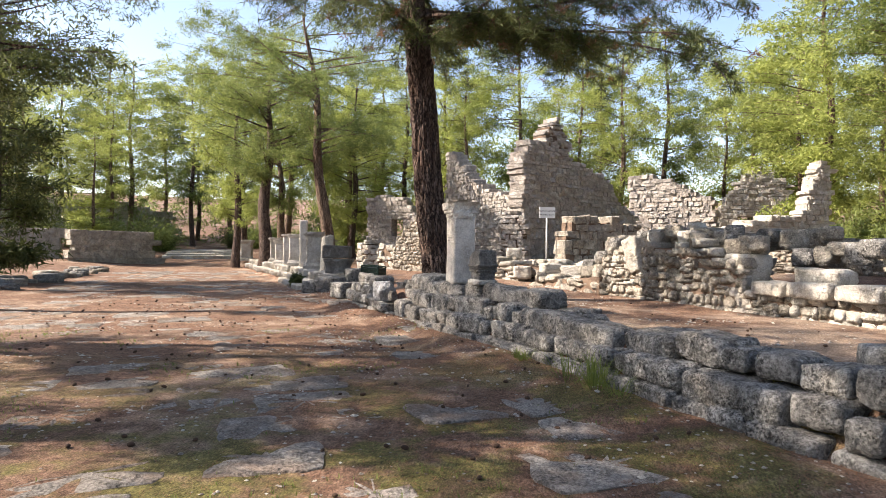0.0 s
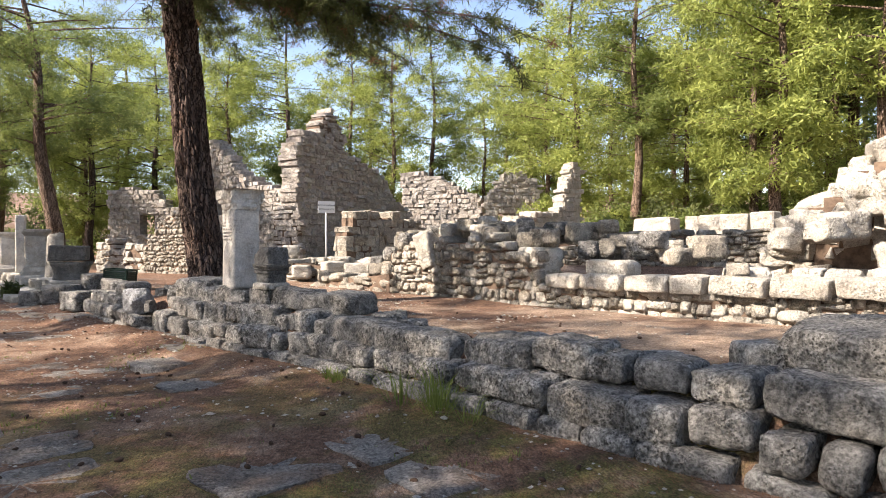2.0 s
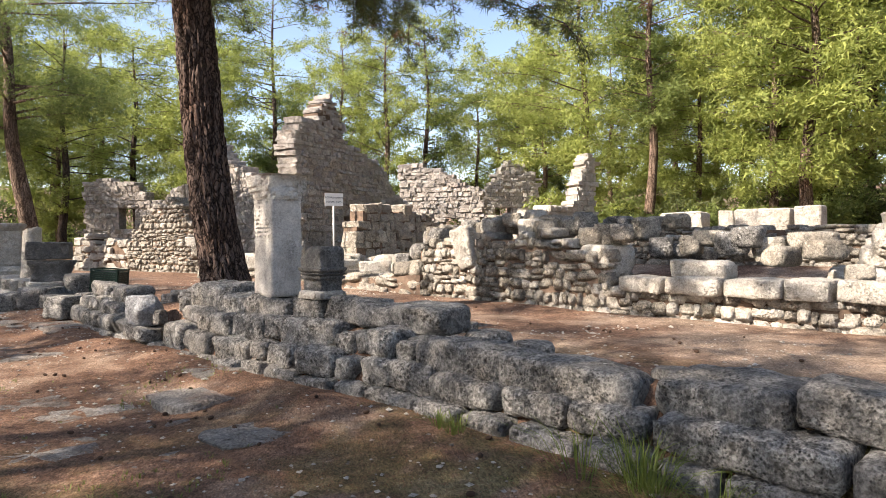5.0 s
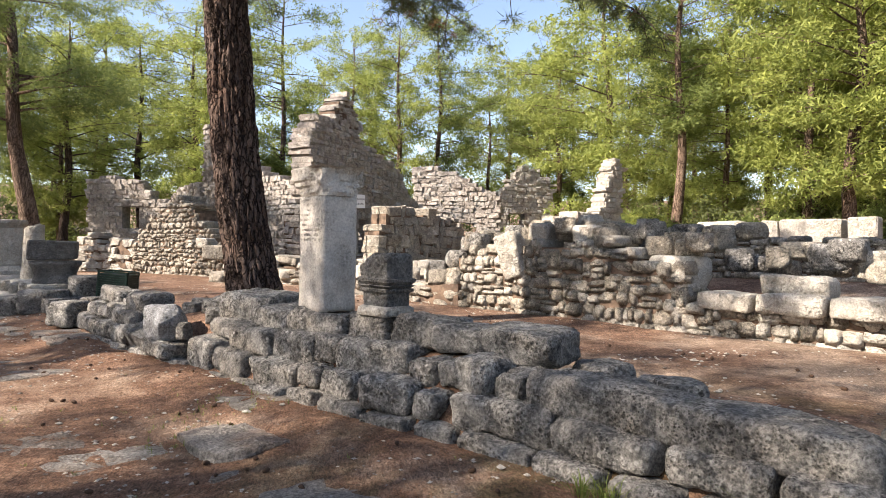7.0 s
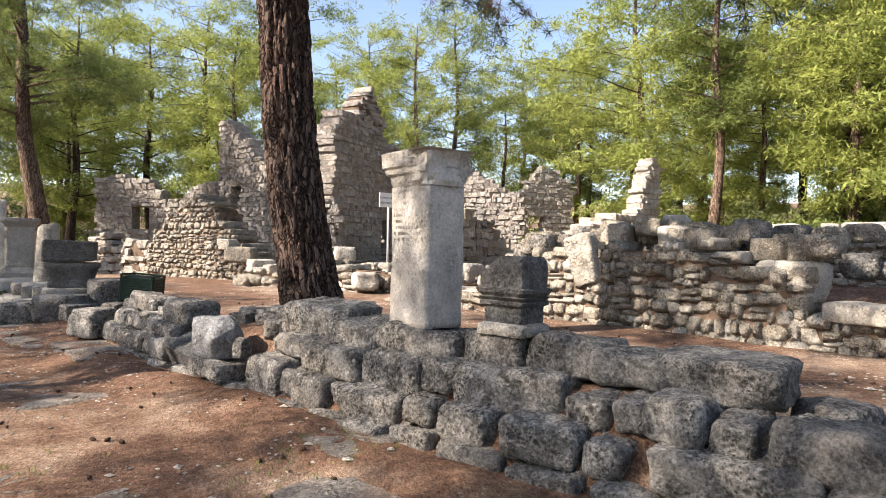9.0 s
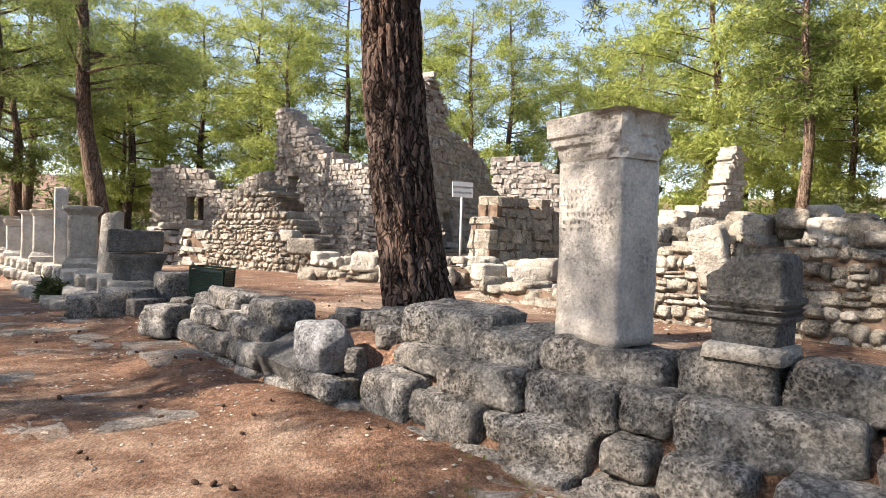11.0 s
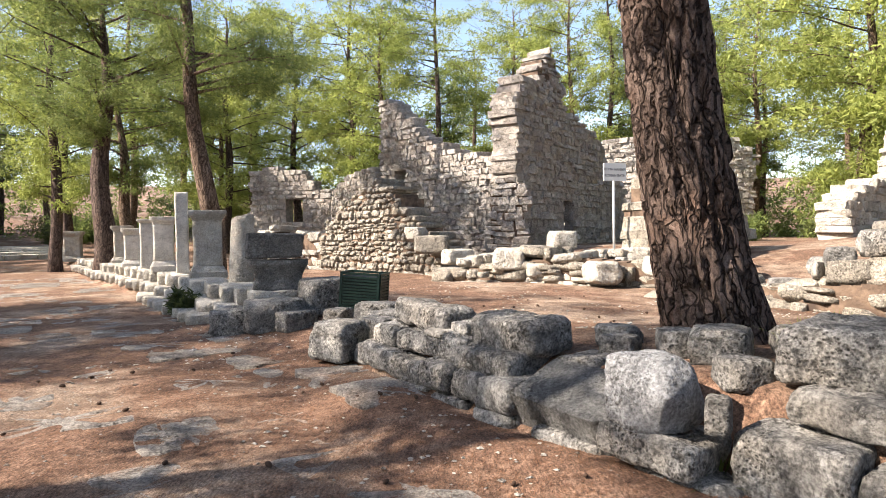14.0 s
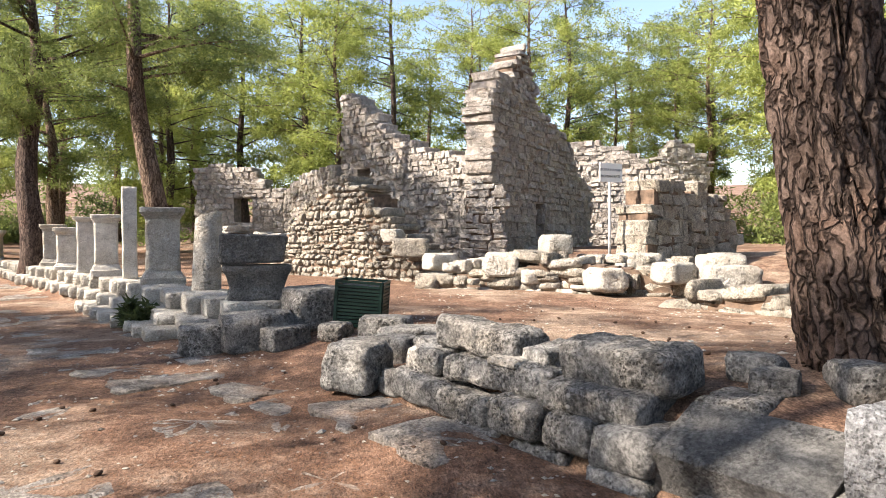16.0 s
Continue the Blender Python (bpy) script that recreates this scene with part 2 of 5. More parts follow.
def leaf_material(name, a, b, through_light=0.45):
    n = Nodes(name)
    c = n.mix(n.rand(), a, b)
    c = n.mix(n.ramp(n.noise(0.5, 3), (0.35, 0.0), (0.65, 0.6)), c, b)
    c = n.mix(n.ramp(n.noise(2.3, 3), (0.4, 0.55), (0.56, 0.0)), c, a)
    n.done(c, 0.6, None, 0.25)
    tr = n.t.nodes.new("ShaderNodeBsdfTranslucent")
    n.link(c, tr.inputs[0])
    mx = n.t.nodes.new("ShaderNodeMixShader")
    mx.inputs[0].default_value = through_light
    n.link(n.bsdf.outputs[0], mx.inputs[1])
    n.link(tr.outputs[0], mx.inputs[2])
    n.link(mx.outputs[0], n.out.inputs[0])
    return n.mat


NEEDLE_LIGHT = leaf_material("bright_pine_needles", (0.14, 0.185, 0.045), (0.42, 0.46, 0.13), 0.5)
NEEDLE = leaf_material("pine_needles", (0.075, 0.11, 0.032), (0.27, 0.32, 0.10), 0.5)
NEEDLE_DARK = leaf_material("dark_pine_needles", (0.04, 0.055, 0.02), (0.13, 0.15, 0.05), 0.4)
GRASS = leaf_material("grass_blades", (0.08, 0.12, 0.025), (0.21, 0.24, 0.065), 0.4)
BROWN_LEAF = leaf_material("dry_brown_needles", (0.12, 0.055, 0.03), (0.24, 0.12, 0.06), 0.3)


def plain(name, color, rough=0.6, metal=0.0, var=0.15, scale=12.0):
    n = Nodes(name)
    c = n.mix(n.math('MULTIPLY', n.noise(scale, 5, 0.65), var), color, tuple(x * 0.35 for x in color))
    n.bsdf.inputs["Metallic"].default_value = metal
    return n.done(c, rough, n.bump(n.noise(60, 3), 0.15, 0.004))


BIN_GREEN = plain("dark_green_paint", (0.006, 0.024, 0.018), 0.45, 0.0, 0.5)
BIN_INSIDE = plain("black_bin_liner", (0.012, 0.012, 0.012), 0.5)
SIGN_WHITE = plain("white_sign_face", (0.78, 0.78, 0.76), 0.5)
SIGN_TEXT = plain("dark_sign_lettering", (0.05, 0.06, 0.07), 0.6)
STEEL = plain("galvanised_post", (0.55, 0.55, 0.55), 0.45, 0.6)
CONE = plain("pine_cone_brown", (0.06, 0.035, 0.022), 0.9, 0.0, 0.5)

# ---- mesh helpers ----


def mesh_object(name, mesh, material, parent=None, label=""):
    mesh.materials.clear()
    mesh.materials.append(material)
    ob = new(name, mesh)
    if parent is not None:
        ob.parent = parent
    if label:
        ob["label"] = label
    return ob


def part(name, bm, material, parent=None, label="", soft=True):
    mesh = bpy.data.meshes.new(name)
    bm.to_mesh(mesh)
    bm.free()
    if soft:
        mesh.shade_smooth()
    return mesh_object(name, mesh, material, parent, label)


def thing(name, label, category, m=None, group="", kind=""):
    ob = new(name)
    ob.empty_display_size = 0.1
    if m is not None:
        ob.matrix_world = m
    return tagged(ob, label, category, group, kind)


def raw_mesh(name, verts, faces, soft=False):
    mesh = bpy.data.meshes.new(name)
    mesh.from_pydata(verts, [], faces)
    mesh.update()
    if soft:
        mesh.shade_smooth()
    return mesh


def hewn_bm(seed, cuts, planes, bite, fine):
    """A unit stone broken along flat planes, one across."""
    bm = bmesh.new()
    bmesh.ops.create_cube(bm, size=2.0)
    bmesh.ops.subdivide_edges(bm, edges=bm.edges[:], cuts=cuts, use_grid_fill=True)
    g = random.Random(seed)
    off = Vector((g.uniform(-50, 50), g.uniform(-50, 50), g.uniform(-50, 50)))
    cutters = []
    for _ in range(planes):
        n = Vector((g.choice((-1, 1)) * g.uniform(0.25, 1), g.choice((-1, 1)) * g.uniform(0.25, 1), g.choice((-1, 1)) * g.uniform(0.25, 1))).normalized()
        cutters.append((n, (abs(n.x) + abs(n.y) + abs(n.z)) * g.uniform(1 - bite, 1 - bite * 0.35)))
    for v in bm.verts:
        p = v.co.copy()
        p /= (abs(p.x) ** 14 + abs(p.y) ** 14 + abs(p.z) ** 14) ** (1 / 14)
        for n, d in cutters:
            k = p.dot(n) - d
            if k > 0:
                p -= n * k
        p *= 1 + 0.05 * noise.noise(p * 1.1 + off) + fine * noise.noise(p * 3.4 + off) + fine * 0.6 * noise.noise(p * 8.0 + off)
        v.co = p * 0.5
    return bm


def hewn_pool(name, count, cuts, planes, bite, fine, first):
    out = []
    for i in range(count):
        mesh = bpy.data.meshes.new(name)
        bm = hewn_bm(first + i * 7, cuts, planes, bite, fine)
        bm.to_mesh(mesh)
        bm.free()
        mesh.shade_smooth()
        out.append(mesh)
    return out


def block_mesh(name, seed, size, material, edge=0.05, cell=0.05, rough=0.02, pit=0.014, planes=5, bite=0.16):
    """A weathered block of that size in metres: worn edges, broken corners, an uneven pitted skin."""
    g = random.Random(seed)
    half = [a / 2 for a in size]
    n = [max(3, min(30, int(round(a / cell)))) for a in size]
    off = Vector((g.uniform(-50, 50), g.uniform(-50, 50), g.uniform(-50, 50)))
    skew = [g.uniform(-0.06, 0.06) for _ in range(3)]
    cutters = []
    for _ in range(planes):
        c = Vector((g.choice((-1, 1)) * g.uniform(0.2, 1) / half[0], g.choice((-1, 1)) * g.uniform(0.2, 1) / half[1], g.choice((-1, 1)) * g.uniform(0.2, 1) / half[2])).normalized()
        cutters.append((c, sum(abs(c[i]) * half[i] for i in range(3)) * g.uniform(1 - bite, 1 - bite * 0.3)))
    inner = [max(0.005, h - edge) for h in half]
    verts, faces, index = [], [], {}

    def vertex(i, j, k):
        key = (i, j, k)
        if key in index:
            return index[key]
        p = Vector([-half[a] + size[a] * key[a] / n[a] for a in range(3)])
        q = Vector([max(-inner[a], min(inner[a], p[a])) for a in range(3)])
        d = (p - q).normalized()
        p = q + d * edge
        for c, far in cutters:
            over = p.dot(c) - far
            if over > 0:
                p -= c * over
        m = p + off
        p += d * (rough * (1.5 * noise.noise(m * 2.0) + 0.8 * noise.noise(m * 5.5) + 0.45 * noise.noise(m * 13.0)) - pit * 2.4 * max(0.0, noise.noise(m * 17.0) - 0.12))
        p.x += skew[0] * p.z * 2
        p.z += skew[1] * p.x * 0.5
        p.y += skew[2] * p.x * 0.5
        index[key] = len(verts)
        verts.append(tuple(p))
        return index[key]
    for axis in range(3):
        b, c = (axis + 1) % 3, (axis + 2) % 3
        for end in (0, n[axis]):
            for i in range(n[b]):
                for j in range(n[c]):
                    quad = []
                    for di, dj in ((0, 0), (1, 0), (1, 1), (0, 1)):
                        key = [0, 0, 0]
                        key[axis], key[b], key[c] = end, i + di, j + dj
                        quad.append(vertex(*key))
                    faces.append(tuple(quad) if end else tuple(quad[::-1]))
    mesh = raw_mesh(name, verts, faces, True)
    mesh.materials.append(material)
    return mesh


def rough_block_pool(name, count, corner, bevel, first):
    """Squared stones with uneven corners and chipped edges, flat faced."""
    out = []
    for i in range(count):
        g = random.Random(first + i * 13)
        bm = bmesh.new()
        bmesh.ops.create_cube(bm, size=1.0)
        for v in bm.verts:
            v.co += Vector((g.uniform(-corner, corner), g.uniform(-corner, corner) * 0.5, g.uniform(-corner, corner)))
        bmesh.ops.bevel(bm, geom=bm.edges[:], offset=bevel * g.uniform(0.8, 1.25), segments=1, affect='EDGES', profile=0.6)
        for v in bm.verts:
            v.co += Vector((g.uniform(-1, 1), g.uniform(-1, 1), g.uniform(-1, 1))) * corner * 0.22
        mesh = bpy.data.meshes.new(name)
        bm.to_mesh(mesh)
        bm.free()
        out.append(mesh)
    return out


def pool_of(meshes, material):
    """Copies of pool meshes with their own material."""
    out = []
    for m in meshes:
        c = m.copy()
        c.materials.append(material)
        out.append(c)
    return out


SMALL = rough_block_pool("stone", 22, 0.15, 0.10, 40)
MEDIUM = hewn_pool("stone", 16, 4, 11, 0.30, 0.05, 300)
LARGE = hewn_pool("stone", 26, 7, 11, 0.26, 0.045, 600)
BLOCK = rough_block_pool("block", 22, 0.055, 0.045, 900)

ROUND = hewn_pool("stone", 24, 2, 8, 0.26, 0.09, 1500)
ROUND_RUBBLE, ROUND_PALE = (pool_of(ROUND, m) for m in (RUBBLE, PALE))
SMALL_RUBBLE, SMALL_ASHLAR, SMALL_PALE = (pool_of(SMALL, m) for m in (RUBBLE, ASHLAR, PALE))
MED_RUBBLE, MED_GREY, MED_PALE = (pool_of(MEDIUM, m) for m in (RUBBLE, STREET_STONE, PALE))
BIG_GREY, BIG_PALE, BIG_RUBBLE = (pool_of(LARGE, m) for m in (STREET_STONE, PALE, RUBBLE))
BLOCK_PALE, BLOCK_RUBBLE = (pool_of(BLOCK, m) for m in (PALE, RUBBLE))


def lay(name, mesh, place, size, turn=0.0, tilt=0.0, roll=0.0, parent=None):
    """Sets a stone of that size (x, y, z) with its middle at place."""
    ob = new(name, mesh)
    m = pose(place[0], place[1], place[2], tilt, roll, turn) @ Matrix.Diagonal((*size, 1))
    if parent is not None:
        ob.parent = parent
        ob.matrix_basis = parent.matrix_basis.inverted() @ m
    else:
        ob.matrix_basis = m
    return ob


def box_bm(bm, lo, hi):
    r = bmesh.ops.create_cube(bm, size=1.0)
    for v in r["verts"]:
        v.co = Vector([lo[i] + (hi[i] - lo[i]) * (v.co[i] + 0.5) for i in range(3)])
    return r["verts"]


NEAR = Vector((-2.0, 9.0))     # middle of the walk, by which the pieces nearest to it are picked


def masonry(name, label, a, b, base, top, thick, course, length, pool, core_mat=None, holes=(), seed=0, grow=1.04, category="ruined wall", jitter=0.03, most=290, kind="structure", lean=0.0):
    """A wall of separate stones from a to b. top(s): its height at s metres from a; holes: (s0, s1, z0, z1)."""
    rnd = random.Random(seed)
    a, b = Vector(a), Vector(b)
    d = (b - a)
    run = d.length
    d = d / run
    side = Vector((-d.y, d.x))
    turn = math.degrees(math.atan2(d.y, d.x))
    wall = new(name)
    wall.empty_display_size = 0.1
    wall.matrix_basis = pose(a.x, a.y, 0, 0, 0, turn)
    tagged(wall, label, category, "", kind)
    # recessed core of earth and mortar, in cells so that openings stay open
    bm = bmesh.new()
    step = 0.25
    s = 0.0
    while s < run - 1e-6:
        e = min(run, s + step)
        z1 = top((s + e) / 2) - course * 0.6
        spans = [(base - 0.4, z1)]
        for h0, h1, g0, g1 in holes:
            if h0 - 0.02 < (s + e) / 2 < h1 + 0.02:
                nxt = []
                for p, q in spans:
                    if q <= g0 or p >= g1:
                        nxt.append((p, q))
                    else:
                        nxt += [(p, g0)] if g0 > p else []
                        nxt += [(g1, q)] if q > g1 else []
                spans = nxt
        for p, q in spans:
            if q - p > 0.05:
                box_bm(bm, (s, -thick / 2 + 0.045, p), (e, thick / 2 - 0.045, q))
        s = e
    part("core", bm, core_mat or (PALE_MORTAR if jitter < 0.025 else MORTAR), wall, soft=False)
    stones = []
    z = base - 0.12
    row = 0
    highest = max(top(run * i / 40) for i in range(41))
    while z < highest:
        h = course * rnd.uniform(0.75, 1.45)
        s = -rnd.uniform(0, length * 0.6)
        while s < run:
            w = length * rnd.choice((0.5, 0.7, 0.85, 1.0, 1.15, 1.4, 1.8))
            m = s + w / 2
            mc = min(run, max(0.0, m))
            ok = z + h * 0.55 < top(mc) + rnd.uniform(-0.08, 0.10)
            for h0, h1, g0, g1 in holes:
                if h0 - w * 0.3 < m < h1 + w * 0.3 and g0 - h * 0.3 < z + h / 2 < g1 + h * 0.3:
                    ok = False
            if ok and -w * 0.3 < m < run + w * 0.3:
                hh = h * (1 + rnd.uniform(-6, 4) * jitter)
                stones.append((m, z + h / 2 + rnd.uniform(-1.2, 1.2) * jitter, w, hh, rnd.random(), rnd.uniform(-jitter, jitter), rnd.uniform(-2, 2) * (jitter * 55), rnd.choice(pool)))
                if jitter > 0.025 and w > length * 0.9 and rnd.random() < 0.22:      # a split stone: two thinner ones
                    m0, z0, w0, h0_, *tail = stones.pop()
                    cut = rnd.uniform(0.35, 0.65)
                    stones.append((m0, z + h * cut / 2, w0, h0_ * cut, *tail))
                    stones.append((m0 + rnd.uniform(-0.04, 0.04), z + h * (1 + cut) / 2, w0 * rnd.uniform(0.85, 1.0), h0_ * (1 - cut), rnd.random(), rnd.uniform(-jitter, jitter), rnd.uniform(-4, 4), rnd.choice(pool)))
            s += w
        z += h
        row += 1
    stones.sort(key=lambda q: (a + d * q[0] - NEAR).length + q[1])
    verts, faces = [], []
    for i, (m, zz, w, h, r, j, tilt, mesh) in enumerate(stones):
        local = Matrix.LocRotScale((m, j + lean * (zz - base), zz), Euler((0, radians(tilt), radians(tilt * 0.7 + (180 if r > 0.5 else 0)))), (w * grow, thick + 0.05 * r, h * grow))
        if i < most:
            ob = new("stone", mesh)
            ob.parent = wall
            ob.matrix_basis = local
        else:
            k = len(verts)
            verts += [tuple(local @ v.co) for v in mesh.vertices]
            faces += [tuple(k + x for x in p.vertices) for p in mesh.polygons]
    if verts:
        rest = mesh_object("far_stones", raw_mesh("far_stones", verts, faces), pool[0].materials[0], wall)
        rest["kind"] = "stuff"
    return wall


def line(*pts):
    """A height that runs from point to point: (s, z), ..."""
    def f(s):
        if s <= pts[0][0]:
            return pts[0][1]
        for (p, zp), (q, zq) in zip(pts, pts[1:]):
            if s <= q:
                return zp + (zq - zp) * (s - p) / (q - p)
        return pts[-1][1]
    return f


# ---- ground: one sheet to the horizon ----


def steps(lo, hi, fine_lo, fine_hi, d):
    out = [fine_lo]
    while out[-1] < fine_hi:
        out.append(out[-1] + d)
    g = d
    while out[-1] < hi:
        g *= 1.28
        out.append(out[-1] + g)
    left, g = [fine_lo], d
    while left[-1] > lo:
        g *= 1.28
        left.append(left[-1] - g)
    return left[:0:-1] + out


def build_ground():
    us, vs = steps(-900, 1500, -2.0, 24.0, 0.16), steps(-1200, 1200, -6.0, 11.0, 0.16)
    verts = [tuple(at(u, v, ground_z(u, v))) for u in us for v in vs]
    k = len(vs)
    faces = [(i * k + j, i * k + j + 1, (i + 1) * k + j + 1, (i + 1) * k + j) for i in range(len(us) - 1) for j in range(k - 1)]
    mesh = raw_mesh("ground", verts, [f[::-1] for f in faces], True)
    ob = mesh_object("ground", mesh, GROUND)
    return tagged(ob, "trodden brown earth strewn with pine needles and moss", "ground", "", "structure")


ground = build_ground()

# ---- low street wall: courses of large pitted blocks, (u, z, length, height) ----
street_wall = thing("wall_street", "low dry wall of pitted grey limestone blocks beside the street", "low wall", kind="structure")
COURSES = (
    # stones under the pedestal and the loose top course
    (0.55, ((12.30, 0.81, 0.98, 0.36, 3.47), (11.63, 0.73, 0.74, 0.30, 3.55), (10.84, 0.74, 0.92, 0.27, 3.64), (10.08, 0.76, 0.58, 0.32, 3.79), (9.53, 0.78, 0.59, 0.30, 3.90), (9.04, 0.75, 0.57, 0.25, 3.99))),
    # third course
    (0.55, ((12.30, 0.58, 0.63, 0.20, 3.24), (11.65, 0.51, 0.77, 0.29, 3.30), (10.90, 0.50, 0.72, 0.35, 3.43), (10.40, 0.54, 0.36, 0.29, 3.51), (9.80, 0.54, 0.95, 0.34, 3.59), (9.15, 0.51, 0.32, 0.22, 3.65), (8.87, 0.54, 0.24, 0.23, 3.68), (8.59, 0.57, 0.37, 0.28, 3.71), (8.29, 0.53, 0.28, 0.24, 3.74), (7.02, 0.52, 2.20, 0.29, 3.80), (5.43, 0.56, 0.86, 0.27, 3.90), (4.75, 0.61, 0.56, 0.29, 3.94), (4.31, 0.59, 0.38, 0.23, 3.96), (3.90, 0.59, 0.42, 0.24, 3.98), (3.48, 0.58, 0.44, 0.25, 4.00), (2.88, 0.57, 0.70, 0.31, 3.98), (2.2, 0.55, 0.6, 0.28, 4.05), (1.5, 0.55, 0.7, 0.28, 4.1))),
    # second course
    (0.55, ((12.48, 0.26, 0.61, 0.40, 3.04), (12.05, 0.26, 0.31, 0.28, 3.10), (11.71, 0.23, 0.50, 0.33, 3.14), (11.35, 0.27, 0.24, 0.22, 3.19), (10.94, 0.25, 0.66, 0.30, 3.24), (10.42, 0.32, 0.30, 0.20, 3.29), (9.98, 0.29, 0.48, 0.32, 3.34), (9.37, 0.32, 0.57, 0.30, 3.42), (8.92, 0.30, 0.28, 0.24, 3.50), (8.24, 0.32, 0.90, 0.30, 3.59), (7.40, 0.33, 0.76, 0.24, 3.62), (6.72, 0.33, 0.60, 0.24, 3.67), (6.10, 0.35, 0.56, 0.20, 3.69), (5.24, 0.36, 1.12, 0.26, 3.72), (4.33, 0.34, 0.72, 0.28, 3.76), (3.80, 0.33, 0.38, 0.28, 3.79), (3.40, 0.36, 0.42, 0.26, 3.82), (3.02, 0.32, 0.28, 0.26, 3.85), (2.75, 0.30, 0.24, 0.28, 3.87), (2.45, 0.33, 0.32, 0.22, 3.9), (2.0, 0.32, 0.5, 0.24, 3.95), (1.4, 0.3, 0.62, 0.26, 4.0))),
    # footing
    (0.5, ((12.4, 0.02, 0.5, 0.18, 2.98), (11.9, 0.04, 0.44, 0.18, 3.02), (11.4, 0.05, 0.5, 0.18, 3.07), (10.88, 0.09, 0.48, 0.15, 3.13), (10.40, 0.11, 0.44, 0.2, 3.2), (9.83, 0.10, 0.56, 0.2, 3.25), (9.26, 0.10, 0.54, 0.2, 3.33), (8.75, 0.09, 0.40, 0.24, 3.40), (8.18, 0.10, 0.68, 0.22, 3.47), (7.55, 0.12, 0.5, 0.22, 3.52), (7.05, 0.11, 0.44, 0.22, 3.55), (6.5, 0.12, 0.58, 0.22, 3.56), (5.95, 0.13, 0.44, 0.24, 3.59), (5.5, 0.12, 0.40, 0.22, 3.62), (5.0, 0.14, 0.56, 0.24, 3.64), (4.52, 0.10, 0.40, 0.24, 3.66), (4.12, 0.12, 0.40, 0.22, 3.69), (3.58, 0.12, 0.61, 0.22, 3.73), (3.0, 0.1, 0.5, 0.22, 3.77), (2.4, 0.1, 0.6, 0.2, 3.82), (1.7, 0.08, 0.7, 0.2, 3.9))),
    # the lower stretch beyond the gap
    (0.38, ((16.06, 0.68, 1.00, 0.27, 2.98), (15.44, 0.63, 0.28, 0.16, 3.05), (14.74, 0.68, 0.84, 0.29, 3.0))),
    (0.42, ((15.74, 0.47, 1.14, 0.23, 2.86), (14.80, 0.47, 0.80, 0.21, 2.86), (16.56, 0.45, 0.46, 0.27, 2.88), (14.1, 0.5, 0.42, 0.18, 3.2))),
    (0.45, ((16.22, 0.23, 1.20, 0.26, 2.74), (15.33, 0.27, 0.50, 0.26, 2.74), (14.88, 0.28, 0.38, 0.24, 2.72), (14.46, 0.29, 0.42, 0.28, 2.72), (14.46, 0.10, 0.39, 0.14, 2.70), (15.1, 0.08, 0.5, 0.16, 2.74), (15.8, 0.05, 0.6, 0.16, 2.74), (16.9, 0.2, 0.4, 0.26, 2.8))),
    # earth-fast stones at the bend
    (0.5, ((13.12, 0.27, 0.66, 0.22, 2.72), (13.75, 0.1, 0.6, 0.2, 2.74), (12.95, 0.06, 0.6, 0.2, 2.86))),
)
rs = random.Random(5)
for i, (u, z, w, h, front, deep) in enumerate((*row, deep) for deep, stones in COURSES for row in stones):
    depth = deep * rs.uniform(0.9, 1.15)
    bend = math.degrees(math.atan2(wall_line(u + 0.3) - wall_line(u - 0.3), 0.6))
    p = at(u, front + depth / 2 + rs.uniform(-0.03, 0.04), z)
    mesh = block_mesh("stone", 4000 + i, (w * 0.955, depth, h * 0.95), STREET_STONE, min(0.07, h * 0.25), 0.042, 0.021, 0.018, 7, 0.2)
    lay("stone", mesh, p, (1, 1, 1), TURN - bend + rs.uniform(-4, 4), rs.uniform(-4, 4), rs.uniform(-2.5, 2.5), street_wall)
# earth and needles washed down between the blocks
CREST = line((1, 0.62), (8.4, 0.62), (9, 0.7), (12, 0.66), (12.6, 0.5), (13.3, 0.36), (14.2, 0.36), (15, 0.52), (16.6, 0.46), (17.4, 0.2), (20, 0.0))
verts, faces = [], []
SECTION = ((0.10, -0.3, 0.0), (0.14, 0.0, 0.12), (0.26, 0.0, 0.36), (0.40, 0.0, 0.62), (0.54, 0.0, 0.86), (0.85, 0.0, 0.92), (1.0, -0.3, 0.3))
for i in range(171):
    u = 1.0 + i * 0.1
    for dv, dz, k in SECTION:
        n = noise.noise(Vector((u * 2.3, dv * 5, 31.0))) * 0.05 + noise.noise(Vector((u * 7, dv * 11, 33.0))) * 0.02
        verts.append(tuple(at(u, wall_line(u) + dv + n * 0.7, dz + k * CREST(u) + n)))
m = len(SECTION)
for i in range(170):
    for j in range(m - 1):
        a = i * m + j
        faces.append((a, a + m, a + m + 1, a + 1))
mesh_object("earth_core", raw_mesh("earth_core", verts, faces, True), GROUND, street_wall, "red-brown earth and needles between the blocks")

# ---- ruined walls behind the yard ----
masonry("wall_yard", "rubble wall of buff stones with a ragged top", at(15.8, 9.45)[:2], at(9.8, 9.65)[:2], 0.35, line((0, 0.85), (0.9, 1.05), (1.4, 1.45), (2.6, 1.7), (4.6, 1.65), (6.0, 1.3)), 0.75, 0.17, 0.23, ROUND_RUBBLE + ROUND_PALE[:8], seed=11, jitter=0.035, grow=1.10)
masonry("wall_yard_low", "low stone wall capped with long pale blocks", at(9.9, 9.6)[:2], at(2.0, 10.4)[:2], 0.35, line((0, 0.78), (8, 0.82)), 0.7, 0.15, 0.22, ROUND_PALE + ROUND_RUBBLE[:10], seed=12, jitter=0.03, grow=1.10)
